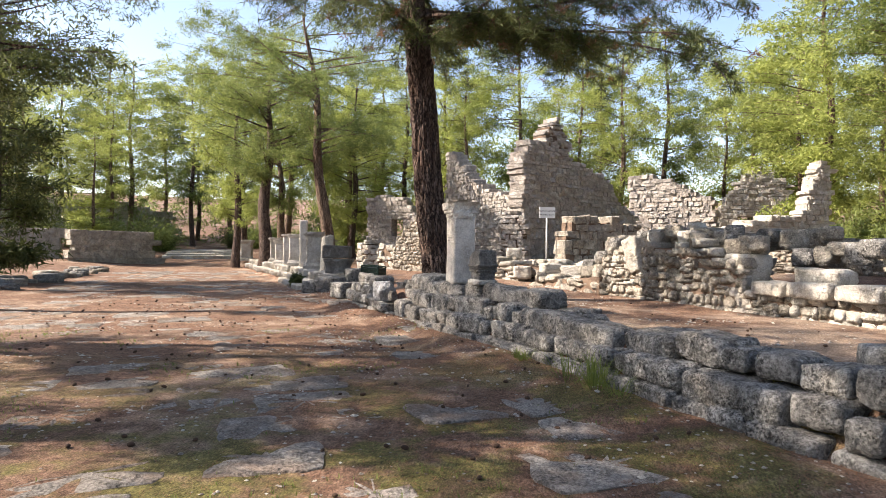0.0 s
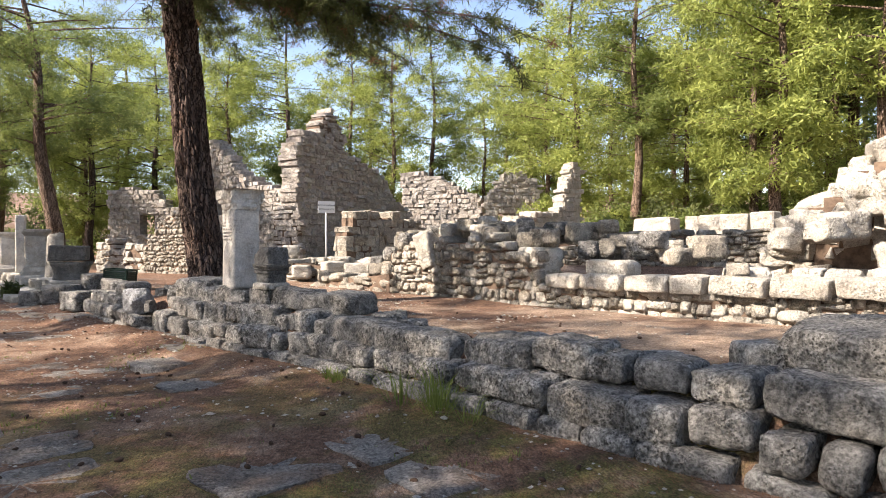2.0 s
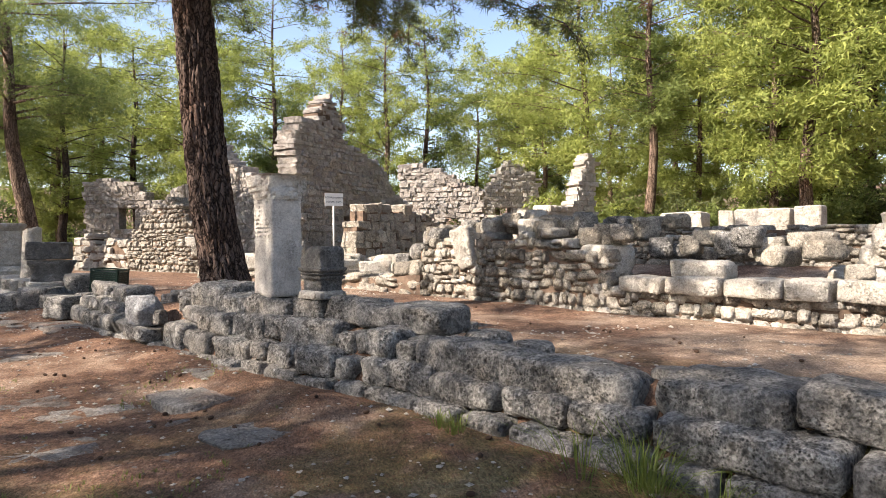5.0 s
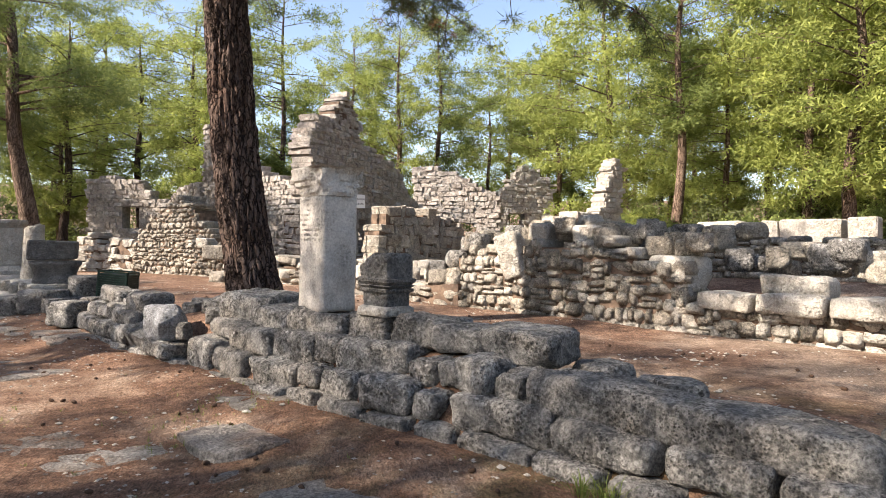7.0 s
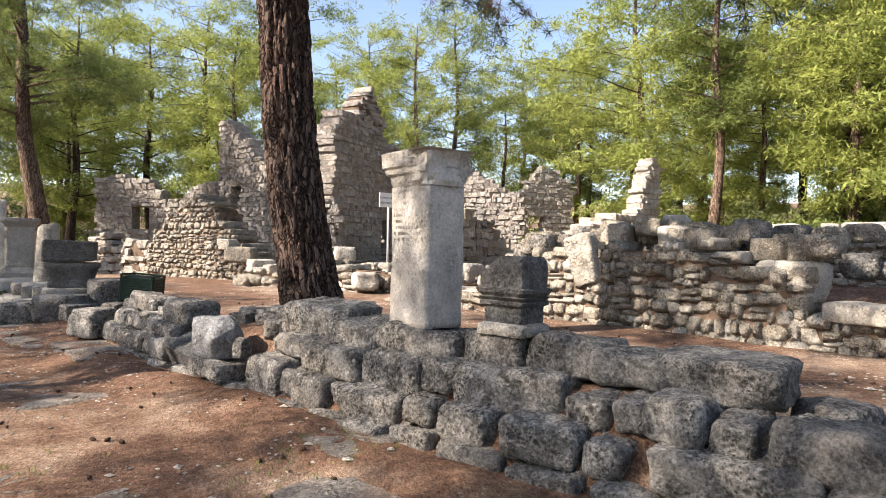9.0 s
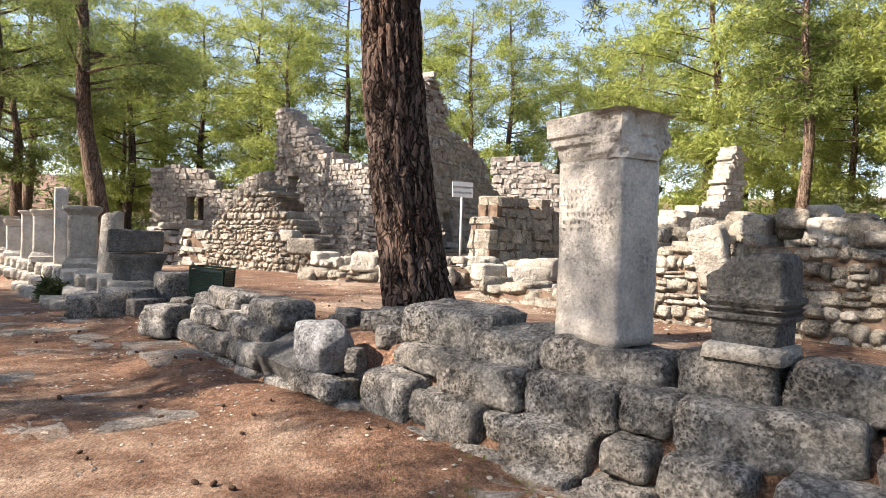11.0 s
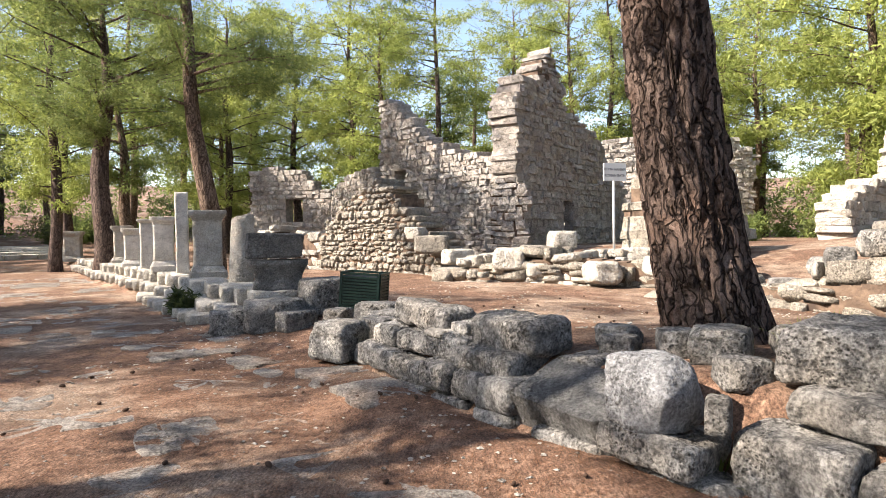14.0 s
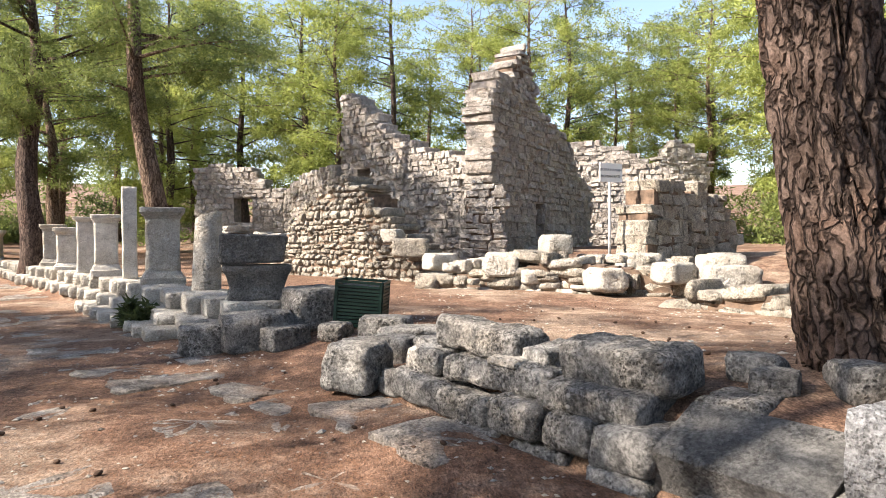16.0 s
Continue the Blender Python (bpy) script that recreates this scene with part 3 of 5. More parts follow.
masonry("wall_inner", "coursed rubble wall of small dark buff stones", at(15.0, 15.2)[:2], at(4.5, 16.0)[:2], 0.9, line((0, 1.9), (3, 1.85), (10, 1.9)), 0.7, 0.15, 0.23, ROUND_RUBBLE, seed=13, grow=1.10)
masonry("wall_step", "low broken stone wall half sunk in earth", (2.0, 17.1), (0.3, 20.2), 0.4, line((0, 0.95), (1.5, 0.8), (3.5, 0.75)), 0.8, 0.22, 0.36, ROUND_RUBBLE, seed=14, jitter=0.06, grow=1.14)
masonry("wall_bath_front", "tall ruined ashlar wall with small window openings", (-5.3, 35.0), (-1.5, 30.6), 0.4, line((0, 6.95), (0.7, 6.7), (1.6, 5.9), (2.4, 5.2), (4.0, 4.5), (6.0, 4.2)), 0.8, 0.19, 0.31, SMALL_ASHLAR, holes=((0.85, 1.4, 3.1, 4.05),), jitter=0.012, seed=15)
masonry("wall_bath_side", "tall pinkish ashlar wall rising to a broken peak", (-1.35, 29.9), (4.4, 36.6), 0.4, line((0, 5.9), (0.3, 6.5), (1.2, 6.75), (2.6, 6.6), (3.6, 5.9), (5.0, 5.7), (6.6, 5.2), (7.6, 4.0), (8.8, 3.6)), 1.0, 0.2, 0.34, SMALL_ASHLAR, holes=((3.2, 3.9, 1.2, 2.7),), jitter=0.012, seed=16)
masonry("wall_bath_peak", "broken masonry peak crowning the bath wall", (-0.35, 31.1), (0.75, 32.35), 6.5, line((0, 6.9), (0.3, 7.6), (0.9, 7.9), (1.4, 7.3), (1.7, 6.9)), 0.9, 0.18, 0.28, SMALL_ASHLAR, seed=17, jitter=0.06)
masonry("wall_bath_pier", "broken corner pier of stacked ashlar blocks", (-1.9, 29.2), (-0.9, 29.0), 0.4, line((0, 2.9), (0.6, 3.4), (1.0, 3.1)), 0.8, 0.22, 0.36, SMALL_ASHLAR, seed=18)
masonry("wall_bath_far", "ruined ashlar wall with a broken doorway", (5.0, 39.3), (9.2, 37.4), 0.8, line((0, 5.9), (1.0, 6.0), (2.2, 5.6), (3.4, 5.0), (4.6, 4.6)), 0.9, 0.2, 0.36, SMALL_ASHLAR, holes=((2.6, 3.4, 1.2, 2.9),), jitter=0.012, seed=19)
masonry("wall_bath_west", "ruined stone wall with a square window", (-8.2, 42.6), (-5.6, 35.6), 0.4, line((0, 3.9), (3, 4.3), (5.5, 4.4), (7.5, 4.4)), 0.8, 0.2, 0.34, SMALL_ASHLAR, jitter=0.02, seed=20)
masonry("wall_bath_end", "grey stone wall with one dark window", (-13.0, 44.6), (-8.4, 43.2), 0.4, line((0, 5.1), (1.6, 5.2), (3.2, 4.9), (4.0, 3.9), (4.8, 3.8)), 0.9, 0.24, 0.4, SMALL_ASHLAR, holes=((2.0, 3.0, 2.3, 3.6),), jitter=0.012, seed=21)
masonry("wall_tower", "bleached ruined wall with a square opening", (11.5, 45.6), (15.6, 45.8), 1.2, line((0, 4.6), (1.2, 6.2), (2.0, 7.2), (3.2, 6.9), (3.3, 6.6), (4.1, 6.4)), 0.9, 0.22, 0.38, SMALL_PALE, holes=((1.1, 2.2, 2.9, 3.9),), jitter=0.012, seed=22)
masonry("wall_spire_base", "pale ruined wall of squared blocks", (6.8, 25.6), (10.2, 28.4), 1.0, line((0, 2.3), (1.5, 2.8), (4.4, 3.1)), 0.8, 0.22, 0.36, SMALL_PALE, jitter=0.012, seed=23)
masonry("wall_spire", "pointed remnant of a pale stone wall", (10.4, 28.4), (11.6, 28.85), 1.0, line((0, 3.1), (0.3, 3.7), (0.7, 4.9), (0.95, 5.3), (1.3, 5.2)), 0.7, 0.17, 0.26, SMALL_PALE, jitter=0.012, seed=24)
masonry("wall_sign", "grey rubble wall with a broken crest", (0.7, 23.5), (4.0, 25.5), 0.5, line((0, 2.0), (0.4, 2.7), (0.9, 2.9), (1.5, 2.6), (2.2, 2.75), (3.0, 2.4), (3.8, 2.0)), 0.8, 0.23, 0.33, SMALL_RUBBLE, seed=25, jitter=0.03, grow=1.08)
masonry("wall_heap", "leaning rubble wall of small brown stones", (-7.0, 30.2), (-3.1, 26.2), 0.4, line((0, 1.6), (1.2, 2.6), (2.6, 3.1), (3.6, 2.7), (4.6, 1.6), (5.6, 0.9)), 1.0, 0.17, 0.22, ROUND_RUBBLE, seed=26, jitter=0.03, grow=1.10)
masonry("wall_stub", "short broken rubble wall stubs", (-9.5, 31.8), (-7.0, 30.3), 0.4, line((0, 1.5), (0.6, 1.9), (1.3, 1.2), (2.0, 1.8), (2.9, 1.3)), 0.7, 0.22, 0.36, SMALL_PALE, seed=27, jitter=0.06)
masonry("wall_kerb", "low line of rubble stones along the yard", (-3.6, 24.3), (1.0, 21.6), 0.4, line((0, 0.75), (1.5, 0.95), (3, 1.15), (4.5, 1.0), (5.3, 0.8)), 0.8, 0.22, 0.34, ROUND_RUBBLE + ROUND_PALE[:6], seed=28, jitter=0.06, grow=1.15)
# far side of the street
masonry("wall_street_far", "brown ashlar wall block beside the street", (-31.2, 36.6), (-28.4, 40.6), 0.2, line((0, 2.4), (5, 2.5)), 1.2, 0.42, 0.8, BLOCK_RUBBLE, jitter=0.012, seed=29)
masonry("wall_street_far_second", "dark ashlar wall in the shade of a pine", (-42.0, 32.0), (-34.0, 38.6), 0.2, line((0, 2.6), (11, 2.6)), 1.0, 0.45, 0.9, BLOCK_RUBBLE, jitter=0.012, seed=30, most=120)
masonry("wall_hill_ruin", "sunlit ruined walls on the slope", (-62.0, 52.0), (-44.0, 66.0), 2.0, line((0, 5.5), (4, 6.5), (7, 5.5), (8, 8.0), (9.5, 8.2), (10, 6.2), (16, 6.6), (23, 5.2)), 1.2, 0.55, 0.9, BLOCK_PALE, seed=31, most=60)

# capping blocks and fallen boulders
rb = random.Random(21)
BLOCK_DARK = pool_of(BLOCK, DARK_STONE)
BIG_LICHEN = pool_of(hewn_pool("boulder", 4, 8, 18, 0.40, 0.035, 977), stone_material("lichen_spotted_limestone", (0.52, 0.53, 0.54), (0.31, 0.32, 0.33), (0.15, 0.15, 0.155), 0.5, 24.0, warm_amount=0.05))


def boulder(place, size, pool, turn=None, tilt=0.0, label="weathered grey limestone boulder", roll=0.0, group="loose stones"):
    ob = lay("boulder", rb.choice(pool), place, size, rb.uniform(0, 360) if turn is None else turn, tilt, roll)
    return tagged(ob, label, "boulder", group)


for i, (u, v, z, size) in enumerate(((9.15, 9.5, 0.84, (0.78, 0.55, 0.26)), (8.3, 9.55, 0.85, (0.84, 0.6, 0.28)), (7.45, 9.62, 0.86, (0.8, 0.6, 0.28)), (6.75, 9.7, 0.86, (0.56, 0.6, 0.3)), (6.0, 9.78, 0.87, (0.86, 0.6, 0.3)), (5.15, 9.85, 0.88, (0.78, 0.6, 0.3)), (4.35, 9.92, 0.9, (0.74, 0.6, 0.3)), (3.5, 10.0, 0.9, (0.8, 0.6, 0.3)), (8.3, 9.7, 1.1, (0.85, 0.5, 0.26)))):
    ob = lay("stone_block", block_mesh("stone_block", 5200 + i, size, PALE, 0.04, 0.07, 0.02, 0.01), at(u, v, z), (1, 1, 1), TURN + rb.uniform(-4, 4))
    tagged(ob, "long pale block lying on a low wall", "stone block", "fallen blocks")
boulder(at(10.0, 9.65, 1.2), (0.72, 0.62, 0.55), BIG_PALE, label="pale rounded boulder on a rubble wall")
# crest of the rubble wall, larger tumbled stones in two rows
for i in range(22):
    u = 14.5 - i * 0.23
    boulder(at(u, 9.75 + rb.uniform(-0.25, 0.35), line((9, 1.55), (11, 1.78), (13, 1.8), (14.5, 1.5))(u) + rb.uniform(-0.12, 0.2)), (rb.uniform(0.28, 0.52), rb.uniform(0.3, 0.45), rb.uniform(0.26, 0.42)), MED_RUBBLE + MED_PALE[:5] + MED_GREY[:4], label="tumbled grey stone on the crest of a wall")
for i in range(30):
    u = 13.2 - i * 0.22
    boulder(at(u, 10.6 + rb.uniform(-0.3, 0.9), 1.8 + rb.uniform(-0.3, 0.12) - (0.25 if u < 9.5 else 0.0)), (rb.uniform(0.3, 0.55), rb.uniform(0.3, 0.5), rb.uniform(0.25, 0.42)), MED_RUBBLE + MED_GREY[:6], label="tumbled grey stone on the crest of a wall")
ob = lay("stone_block", BIG_PALE[2], at(13.1, 9.2, 1.42), (0.5, 0.34, 0.85), TURN, 8, -14)
tagged(ob, "leaning half-round grey column piece", "column drum", "fallen blocks")
# tumbled heap at the end of the yard
for i in range(120):
    v = 9.9 + 4.4 * rb.random() ** 0.8
    u = 6.4 + 0.25 * (v - 9.9) - 7.5 * rb.random()
    top = 0.8 + 0.62 * max(0.0, v - 9.9) * smooth(7.4, 5.2, u)
    s = rb.uniform(0.3, 0.85)
    boulder(at(u, v, top + rb.uniform(-0.2, 0.15)), (s, s * rb.uniform(0.65, 0.95), s * rb.uniform(0.5, 0.8)), BIG_PALE + BIG_RUBBLE[:6], tilt=rb.uniform(-25, 25), label="sunlit tumbled block in a heap of rubble")
masonry("wall_heap_end", "bleached ruined wall above a heap of rubble", at(6.6, 12.8)[:2], at(-4.0, 13.6)[:2], 0.8, line((0, 1.9), (0.8, 2.4), (1.4, 2.9), (2.2, 3.3), (3, 3.5), (10, 3.7)), 1.0, 0.22, 0.34, SMALL_PALE, seed=33, jitter=0.06)
# dark squared stones at the low end of the rubble wall
for u, v, z, a in ((15.3, 9.3, 1.1, 0.42), (14.8, 9.4, 1.3, 0.5), (14.5, 9.5, 1.62, 0.4), (14.9, 9.9, 1.45, 0.45), (15.7, 9.7, 0.95, 0.4), (16.2, 9.5, 0.6, 0.45), (16.6, 9.2, 0.5, 0.34), (14.2, 9.4, 1.7, 0.36), (17.1, 9.5, 0.5, 0.4)):
    boulder(at(u, v, z), (a, a * 0.85, a * 0.75), MED_GREY + MED_RUBBLE[:5], label="squared grey stone at the low end of a rubble wall")
# squared blocks on the slope
for x, y, w in ((12.3, 22.9, 1.5), (13.0, 21.4, 0.5), (13.4, 20.3, 1.7), (13.8, 18.9, 0.7)):
    ob = lay("stone_block", rb.choice(BLOCK_PALE), (x, y, ground_at(x, y) + 0.35), (w, 0.7, 0.8), TURN + 4)
    tagged(ob, "squared pale stone block lying on the slope", "stone block", "squared blocks")
# boulders along the bath front
for x, y, z, s in ((-1.0, 23.6, 1.35, 0.75), (-2.2, 23.4, 0.95, 0.9), (-0.2, 23.4, 0.95, 0.7), (0.6, 23.0, 0.95, 0.8), (-3.9, 25.6, 1.25, 0.85), (-3.3, 25.0, 0.95, 0.7), (-4.3, 26.0, 1.55, 0.6), (0.4, 21.2, 0.85, 0.7), (1.2, 20.8, 0.75, 0.9), (-0.6, 21.9, 0.7, 0.8), (1.8, 22.0, 0.9, 0.9), (2.4, 22.8, 1.0, 0.6)):
    boulder((x, y, z), (s, s * 0.75, s * 0.55), BIG_PALE + BIG_RUBBLE[:4], label="pale boulder on a heap of rubble")
for i in range(60):
    x = rb.uniform(-3.4, 2.0)
    y = 23.6 - 0.55 * x * 0.6 + rb.uniform(-1.2, 0.9) - 0.3
    s = rb.uniform(0.2, 0.5)
    boulder((x, y, ground_at(x, y) + s * 0.22 + max(0.0, 0.5 - abs(y - 23.0 + 0.4 * x) * 0.4)), (s, s * 0.8, s * 0.6), MED_RUBBLE + MED_PALE, label="small rubble stone among fallen blocks")

# loose pieces on the street wall
boulder(at(8.54, 4.32, 0.77), (0.80, 0.5, 0.27), BIG_GREY, TURN + 4, 4, "dark rounded slab lying on the wall")
boulder(at(2.72, 4.98, 0.76), (1.3, 0.75, 0.42), BIG_GREY, TURN - 8, 6, "large dark pitted block behind the wall")
boulder(at(3.5, 4.75, 0.68), (0.36, 0.3, 0.26), BIG_GREY, label="small dark stone behind the wall")
boulder(at(13.14, 2.96, 0.575), (0.42, 0.41, 0.42), BIG_LICHEN, TURN + 8, 0, "rounded boulder spotted with white lichen")
boulder(at(13.84, 3.04, 0.32), (0.90, 0.5, 0.32), BLOCK_DARK, TURN + 1, 24, "dark smooth slab leaning on the wall")
boulder(at(12.80, 3.05, 0.50), (0.13, 0.16, 0.2), MED_GREY, label="small grey stone beside a boulder")
boulder(at(12.95, 3.5, 0.64), (0.28, 0.26, 0.2), MED_GREY, label="small grey stone beside a boulder")
boulder(at(17.35, 2.72, 0.32), (0.56, 0.5, 0.42), BIG_GREY, 60, 0, "round pitted boulder at the end of the wall")
boulder(at(15.6, 3.0, 0.595), (0.3, 0.2, 0.06), MED_PALE, TURN, 0, "thin pale slab lying on the wall")
for u, v, s in ((12.9, 4.1, 0.36), (13.3, 3.8, 0.42), (12.5, 4.15, 0.5), (13.6, 3.75, 0.34), (14.2, 3.8, 0.3), (14.0, 3.6, 0.26), (17.8, 3.4, 0.5), (18.1, 3.7, 0.45), (17.4, 3.6, 0.4), (18.4, 3.3, 0.36), (13.0, 4.5, 0.3), (8.0, 4.6, 0.42), (7.3, 4.5, 0.36), (5.9, 4.4, 0.3), (4.2, 4.6, 0.4), (7.6, 4.75, 0.3), (9.6, 5.9, 0.25)):
    boulder(at(u, v, ground_z(u, v) + s * 0.2), (s, s * 0.85, s * 0.6), MED_GREY, label="loose grey stone half sunk in needles")

for i in range(46):
    u, v = 19 + i * 0.45, -7.4 + rb.uniform(-0.8, 0.5)
    s = rb.uniform(0.35, 0.9)
    boulder(at(u, v, ground_z(u, v) + s * 0.12), (s, s * 0.7, s * 0.45), MED_GREY + MED_RUBBLE, label="low broken kerb stone on the far side of the street")

# ---- the tall inscribed pedestal ----


def profile_block(profile, wx, wy, cuts=10, wobble=0.012, seed=3):
    """A squared stone shaft: profile of (z, extra) carried round a wx by wy plan, with rounded and worn corners."""
    bm = bmesh.new()
    rings = []
    zs = []
    for (z0, e0), (z1, e1) in zip(profile, profile[1:]):
        n = max(1, int((z1 - z0) / 0.05))
        zs += [(z0 + (z1 - z0) * i / n, e0 + (e1 - e0) * i / n) for i in range(n)]
    zs.append(profile[-1])
    for z, e in zs:
        hx, hy = wx / 2 + e, wy / 2 + e
        ring = []
        for sx, sy, ax in ((1, -1, 1), (1, 1, 0), (-1, 1, 1), (-1, -1, 0)):
            for i in range(cuts):
                t = i / cuts
                if ax:
                    p = Vector((hx * sx, hy * (sy + (-2 * sy) * t), z))
                else:
                    p = Vector((hx * (sx - 2 * sx * t), hy * sy, z))
                q = Vector((p.x / hx, p.y / hy, 0))
                norm = (abs(q.x) ** 14 + abs(q.y) ** 14) ** (1 / 14)
                p.x, p.y = p.x / norm, p.y / norm
                k = noise.noise(Vector((p.x * 3 + seed, p.y * 3, z * 2.5))) + 0.5 * noise.noise(Vector((p.x * 9 + seed, p.y * 9, z * 9)))
                p += Vector((q.x, q.y, 0)).normalized() * k * wobble
                ring.append(bm.verts.new(p))
        rings.append(ring)
    m = len(rings[0])
    for a, b in zip(rings, rings[1:]):
        for i in range(m):
            bm.faces.new((a[i], a[(i + 1) % m], b[(i + 1) % m], b[i]))
    bm.faces.new(rings[-1])
    bm.faces.new(rings[0][::-1])
    bmesh.ops.recalc_face_normals(bm, faces=bm.faces[:])
    return bm


def pedestal(name, u_or_place, label, w, d, h, cap_h=0.22, base_h=0.0, material=MARBLE, turn=TURN, seed=3, tilt=0.0, roll=0.0):
    p = Vector(u_or_place)
    th = thing(name, label, "pedestal", pose(p.x, p.y, p.z, tilt, roll, turn), "inscribed pedestals")
    z0, z1 = base_h, h - cap_h
    part("shaft", profile_block([(z0 - 0.004 if base_h else 0, 0.0), (z0 + (z1 - z0) * 0.35, -0.006), (z1, 0.0)], w, d, 10, 0.014, seed), material, th)
    if cap_h:
        e = (0.062 if base_h == 0 else 0.058) * w / 0.6
        part("cornice", profile_block([(z1, 0.0), (z1 + cap_h * 0.12, e * 0.3), (z1 + cap_h * 0.30, e * 0.4), (z1 + cap_h * 0.36, e * 0.9), (z1 + cap_h * 0.5, e), (z1 + cap_h * 0.56, e * 1.4), (h - 0.01, e * 1.5), (h, e * 1.2)], w, d, 10, 0.022, seed + 9), material, th, "worn moulded cornice", soft=False)
    if base_h:
        e = 0.055 * w / 0.6
        part("plinth", profile_block([(0, e * 1.5), (base_h * 0.5, e * 1.5), (base_h * 0.55, e * 1.1), (base_h * 0.8, e * 0.6), (base_h, 0)], w, d, 10, 0.01, seed + 19), material, th, "stepped base moulding", soft=False)
    return th


main_ped = pedestal("pedestal", at(10.95, 3.89, 0.872), "tall white and grey marble pedestal with a worn cornice", 0.54, 0.42, 1.49, 0.30, 0, MARBLE, TURN - 3, 3)
# the cornice is broken away at one corner into a rough lump
for ob in main_ped.children:
    if ob.name.startswith("cornice"):
        for v in ob.data.vertices:
            side = smooth(0.02, 0.16, v.co.x - 0.35 * (v.co.y + 0.24))
            if side > 0 and v.co.z < 1.485:
                q = v.co * 9.0
                k = 0.012 + 0.06 * noise.noise(q) + 0.03 * noise.noise(q * 2.3)
                flat = Vector((v.co.x, v.co.y, 0)).normalized()
                base = Vector((max(-0.265, min(0.265, v.co.x)), max(-0.215, min(0.215, v.co.y)), v.co.z))
                v.co = v.co.lerp(base + flat * k, side)
# worn lettering on the street face: shallow rows of cut strokes
bm = bmesh.new()
rl = random.Random(8)
for row in range(9):
    z = 1.14 - row * 0.052
    x = -0.2
    while x < 0.2:
        if rl.random() < 0.75:
            for k in range(rl.choice((1, 2, 2))):
                vs = box_bm(bm, (x + k * 0.012, -0.2135, z), (x + k * 0.012 + 0.0025, -0.206, z + 0.024))
        x += 0.033
part("inscription", bm, MARBLE, main_ped, "rows of worn cut strokes too faint to read", soft=False)["kind"] = "stuff"
fr = thing("moulded_fragment", "broken dark grey moulding fragment set in cement", "stone fragment", pose(*at(9.98, 3.96, 0.92), 0, 0, TURN + 4))
body = part("body", profile_block([(0, 0.0), (0.19, 0.004), (0.205, 0.03), (0.23, 0.034), (0.237, 0.012), (0.262, 0.04), (0.27, 0.018), (0.30, 0.046), (0.325, 0.05), (0.335, 0.02), (0.47, 0.024), (0.53, 0.02), (0.57, 0.0)], 0.36, 0.3, 12, 0.016, 40), DARK_STONE, fr, soft=False)
for v in body.data.vertices:      # one upper corner is broken off
    v.co.z = min(v.co.z, 0.57 - 0.8 * max(0.0, -v.co.x - 0.02) + 0.02 * noise.noise(v.co * 12))
part("cement_bed", profile_block([(-0.02, 0.04), (0.05, 0.03), (0.07, 0.0)], 0.36, 0.32, 8, 0.01, 44), PALE, fr, "pale cement bedding")

# ---- pedestals on the stone platform along the street ----
platform = thing("wall_platform", "two-stepped platform of squared pale blocks beside the street", "stone platform", kind="structure")
rp = random.Random(31)
for step_z, off, h, first, last in ((0.06, -0.62, 0.22, 22.0, 27.0), (0.22, -0.30, 0.26, 21.3, 44.0), (0.48, 0.0, 0.30, 20.6, 44.0)):
    u = first
    while u < last:
        w = rp.uniform(0.55, 1.3)
        v = line((20, 2.72), (25.5, 2.35), (28.6, 2.15), (36, 1.35), (44, 0.7))(u + w / 2) + off
        p = at(u + w / 2, v + 0.3 + rp.uniform(-0.03, 0.03), step_z)
        lay("block", block_mesh("block", int(u * 50), (w * 1.0, 0.75, h), PALE, 0.04, 0.08, 0.02, 0.01), p, (1, 1, 1), TURN - 6.5 + rp.uniform(-2, 2), 0, rp.uniform(-1, 1), platform)
        u += w
PT = 0.63
pedestal("pedestal", (-8.92, 23.50, PT), "cream pedestal with moulded cornice and veined face", 0.70, 0.60, 1.46, 0.22, 0.26, PALE, TURN - 10, 5)
pedestal("pillar", (-10.1, 25.25, PT), "tall plain grey stone slab pillar", 0.5, 0.3, 1.99, 0, 0, MARBLE, TURN - 10, 6)
pedestal("pedestal", (-11.05, 26.55, PT), "grey moulded pedestal with flared base", 0.56, 0.5, 1.44, 0.2, 0.28, MARBLE, TURN - 10, 7)
pedestal("pedestal", (-12.1, 28.2, PT), "plain grey square pedestal", 0.5, 0.5, 1.44, 0.12, 0, MARBLE, TURN - 10, 8)
pedestal("pedestal", (-13.35, 30.0, PT), "worn grey pedestal with broken cornice", 0.58, 0.5, 1.2, 0.22, 0.2, MARBLE, TURN - 10, 9)
pedestal("pedestal", (-14.9, 32.7, PT), "cream moulded pedestal with weathered faces", 0.62, 0.55, 1.35, 0.22, 0.24, PALE, TURN - 10, 10)
pedestal("pedestal", (-22.6, 44.0, 0.35), "small pale moulded pedestal near the steps", 0.9, 0.8, 1.6, 0.3, 0.3, PALE, TURN - 10, 12)
col = thing("column_stump", "short white fluted-less column stump with broken top", "column", pose(-7.72, 21.72, PT, 0, 2, 20))
bm = bmesh.new()
rings = []
for i in range(26):
    z = i * 0.049
    ring = []
    for j in range(40):
        a = 2 * math.pi * j / 40
        r = 0.235 + 0.01 * noise.noise(Vector((math.cos(a) * 2, math.sin(a) * 2, z * 3))) - 0.02 * (z / 1.1)
        top = z + (0.09 * math.cos(a + 1.0) + 0.05 * noise.noise(Vector((math.cos(a) * 3, math.sin(a) * 3, 9))) if i == 25 else 0)
        ring.append(bm.verts.new((r * math.cos(a), r * math.sin(a), top)))
    rings.append(ring)
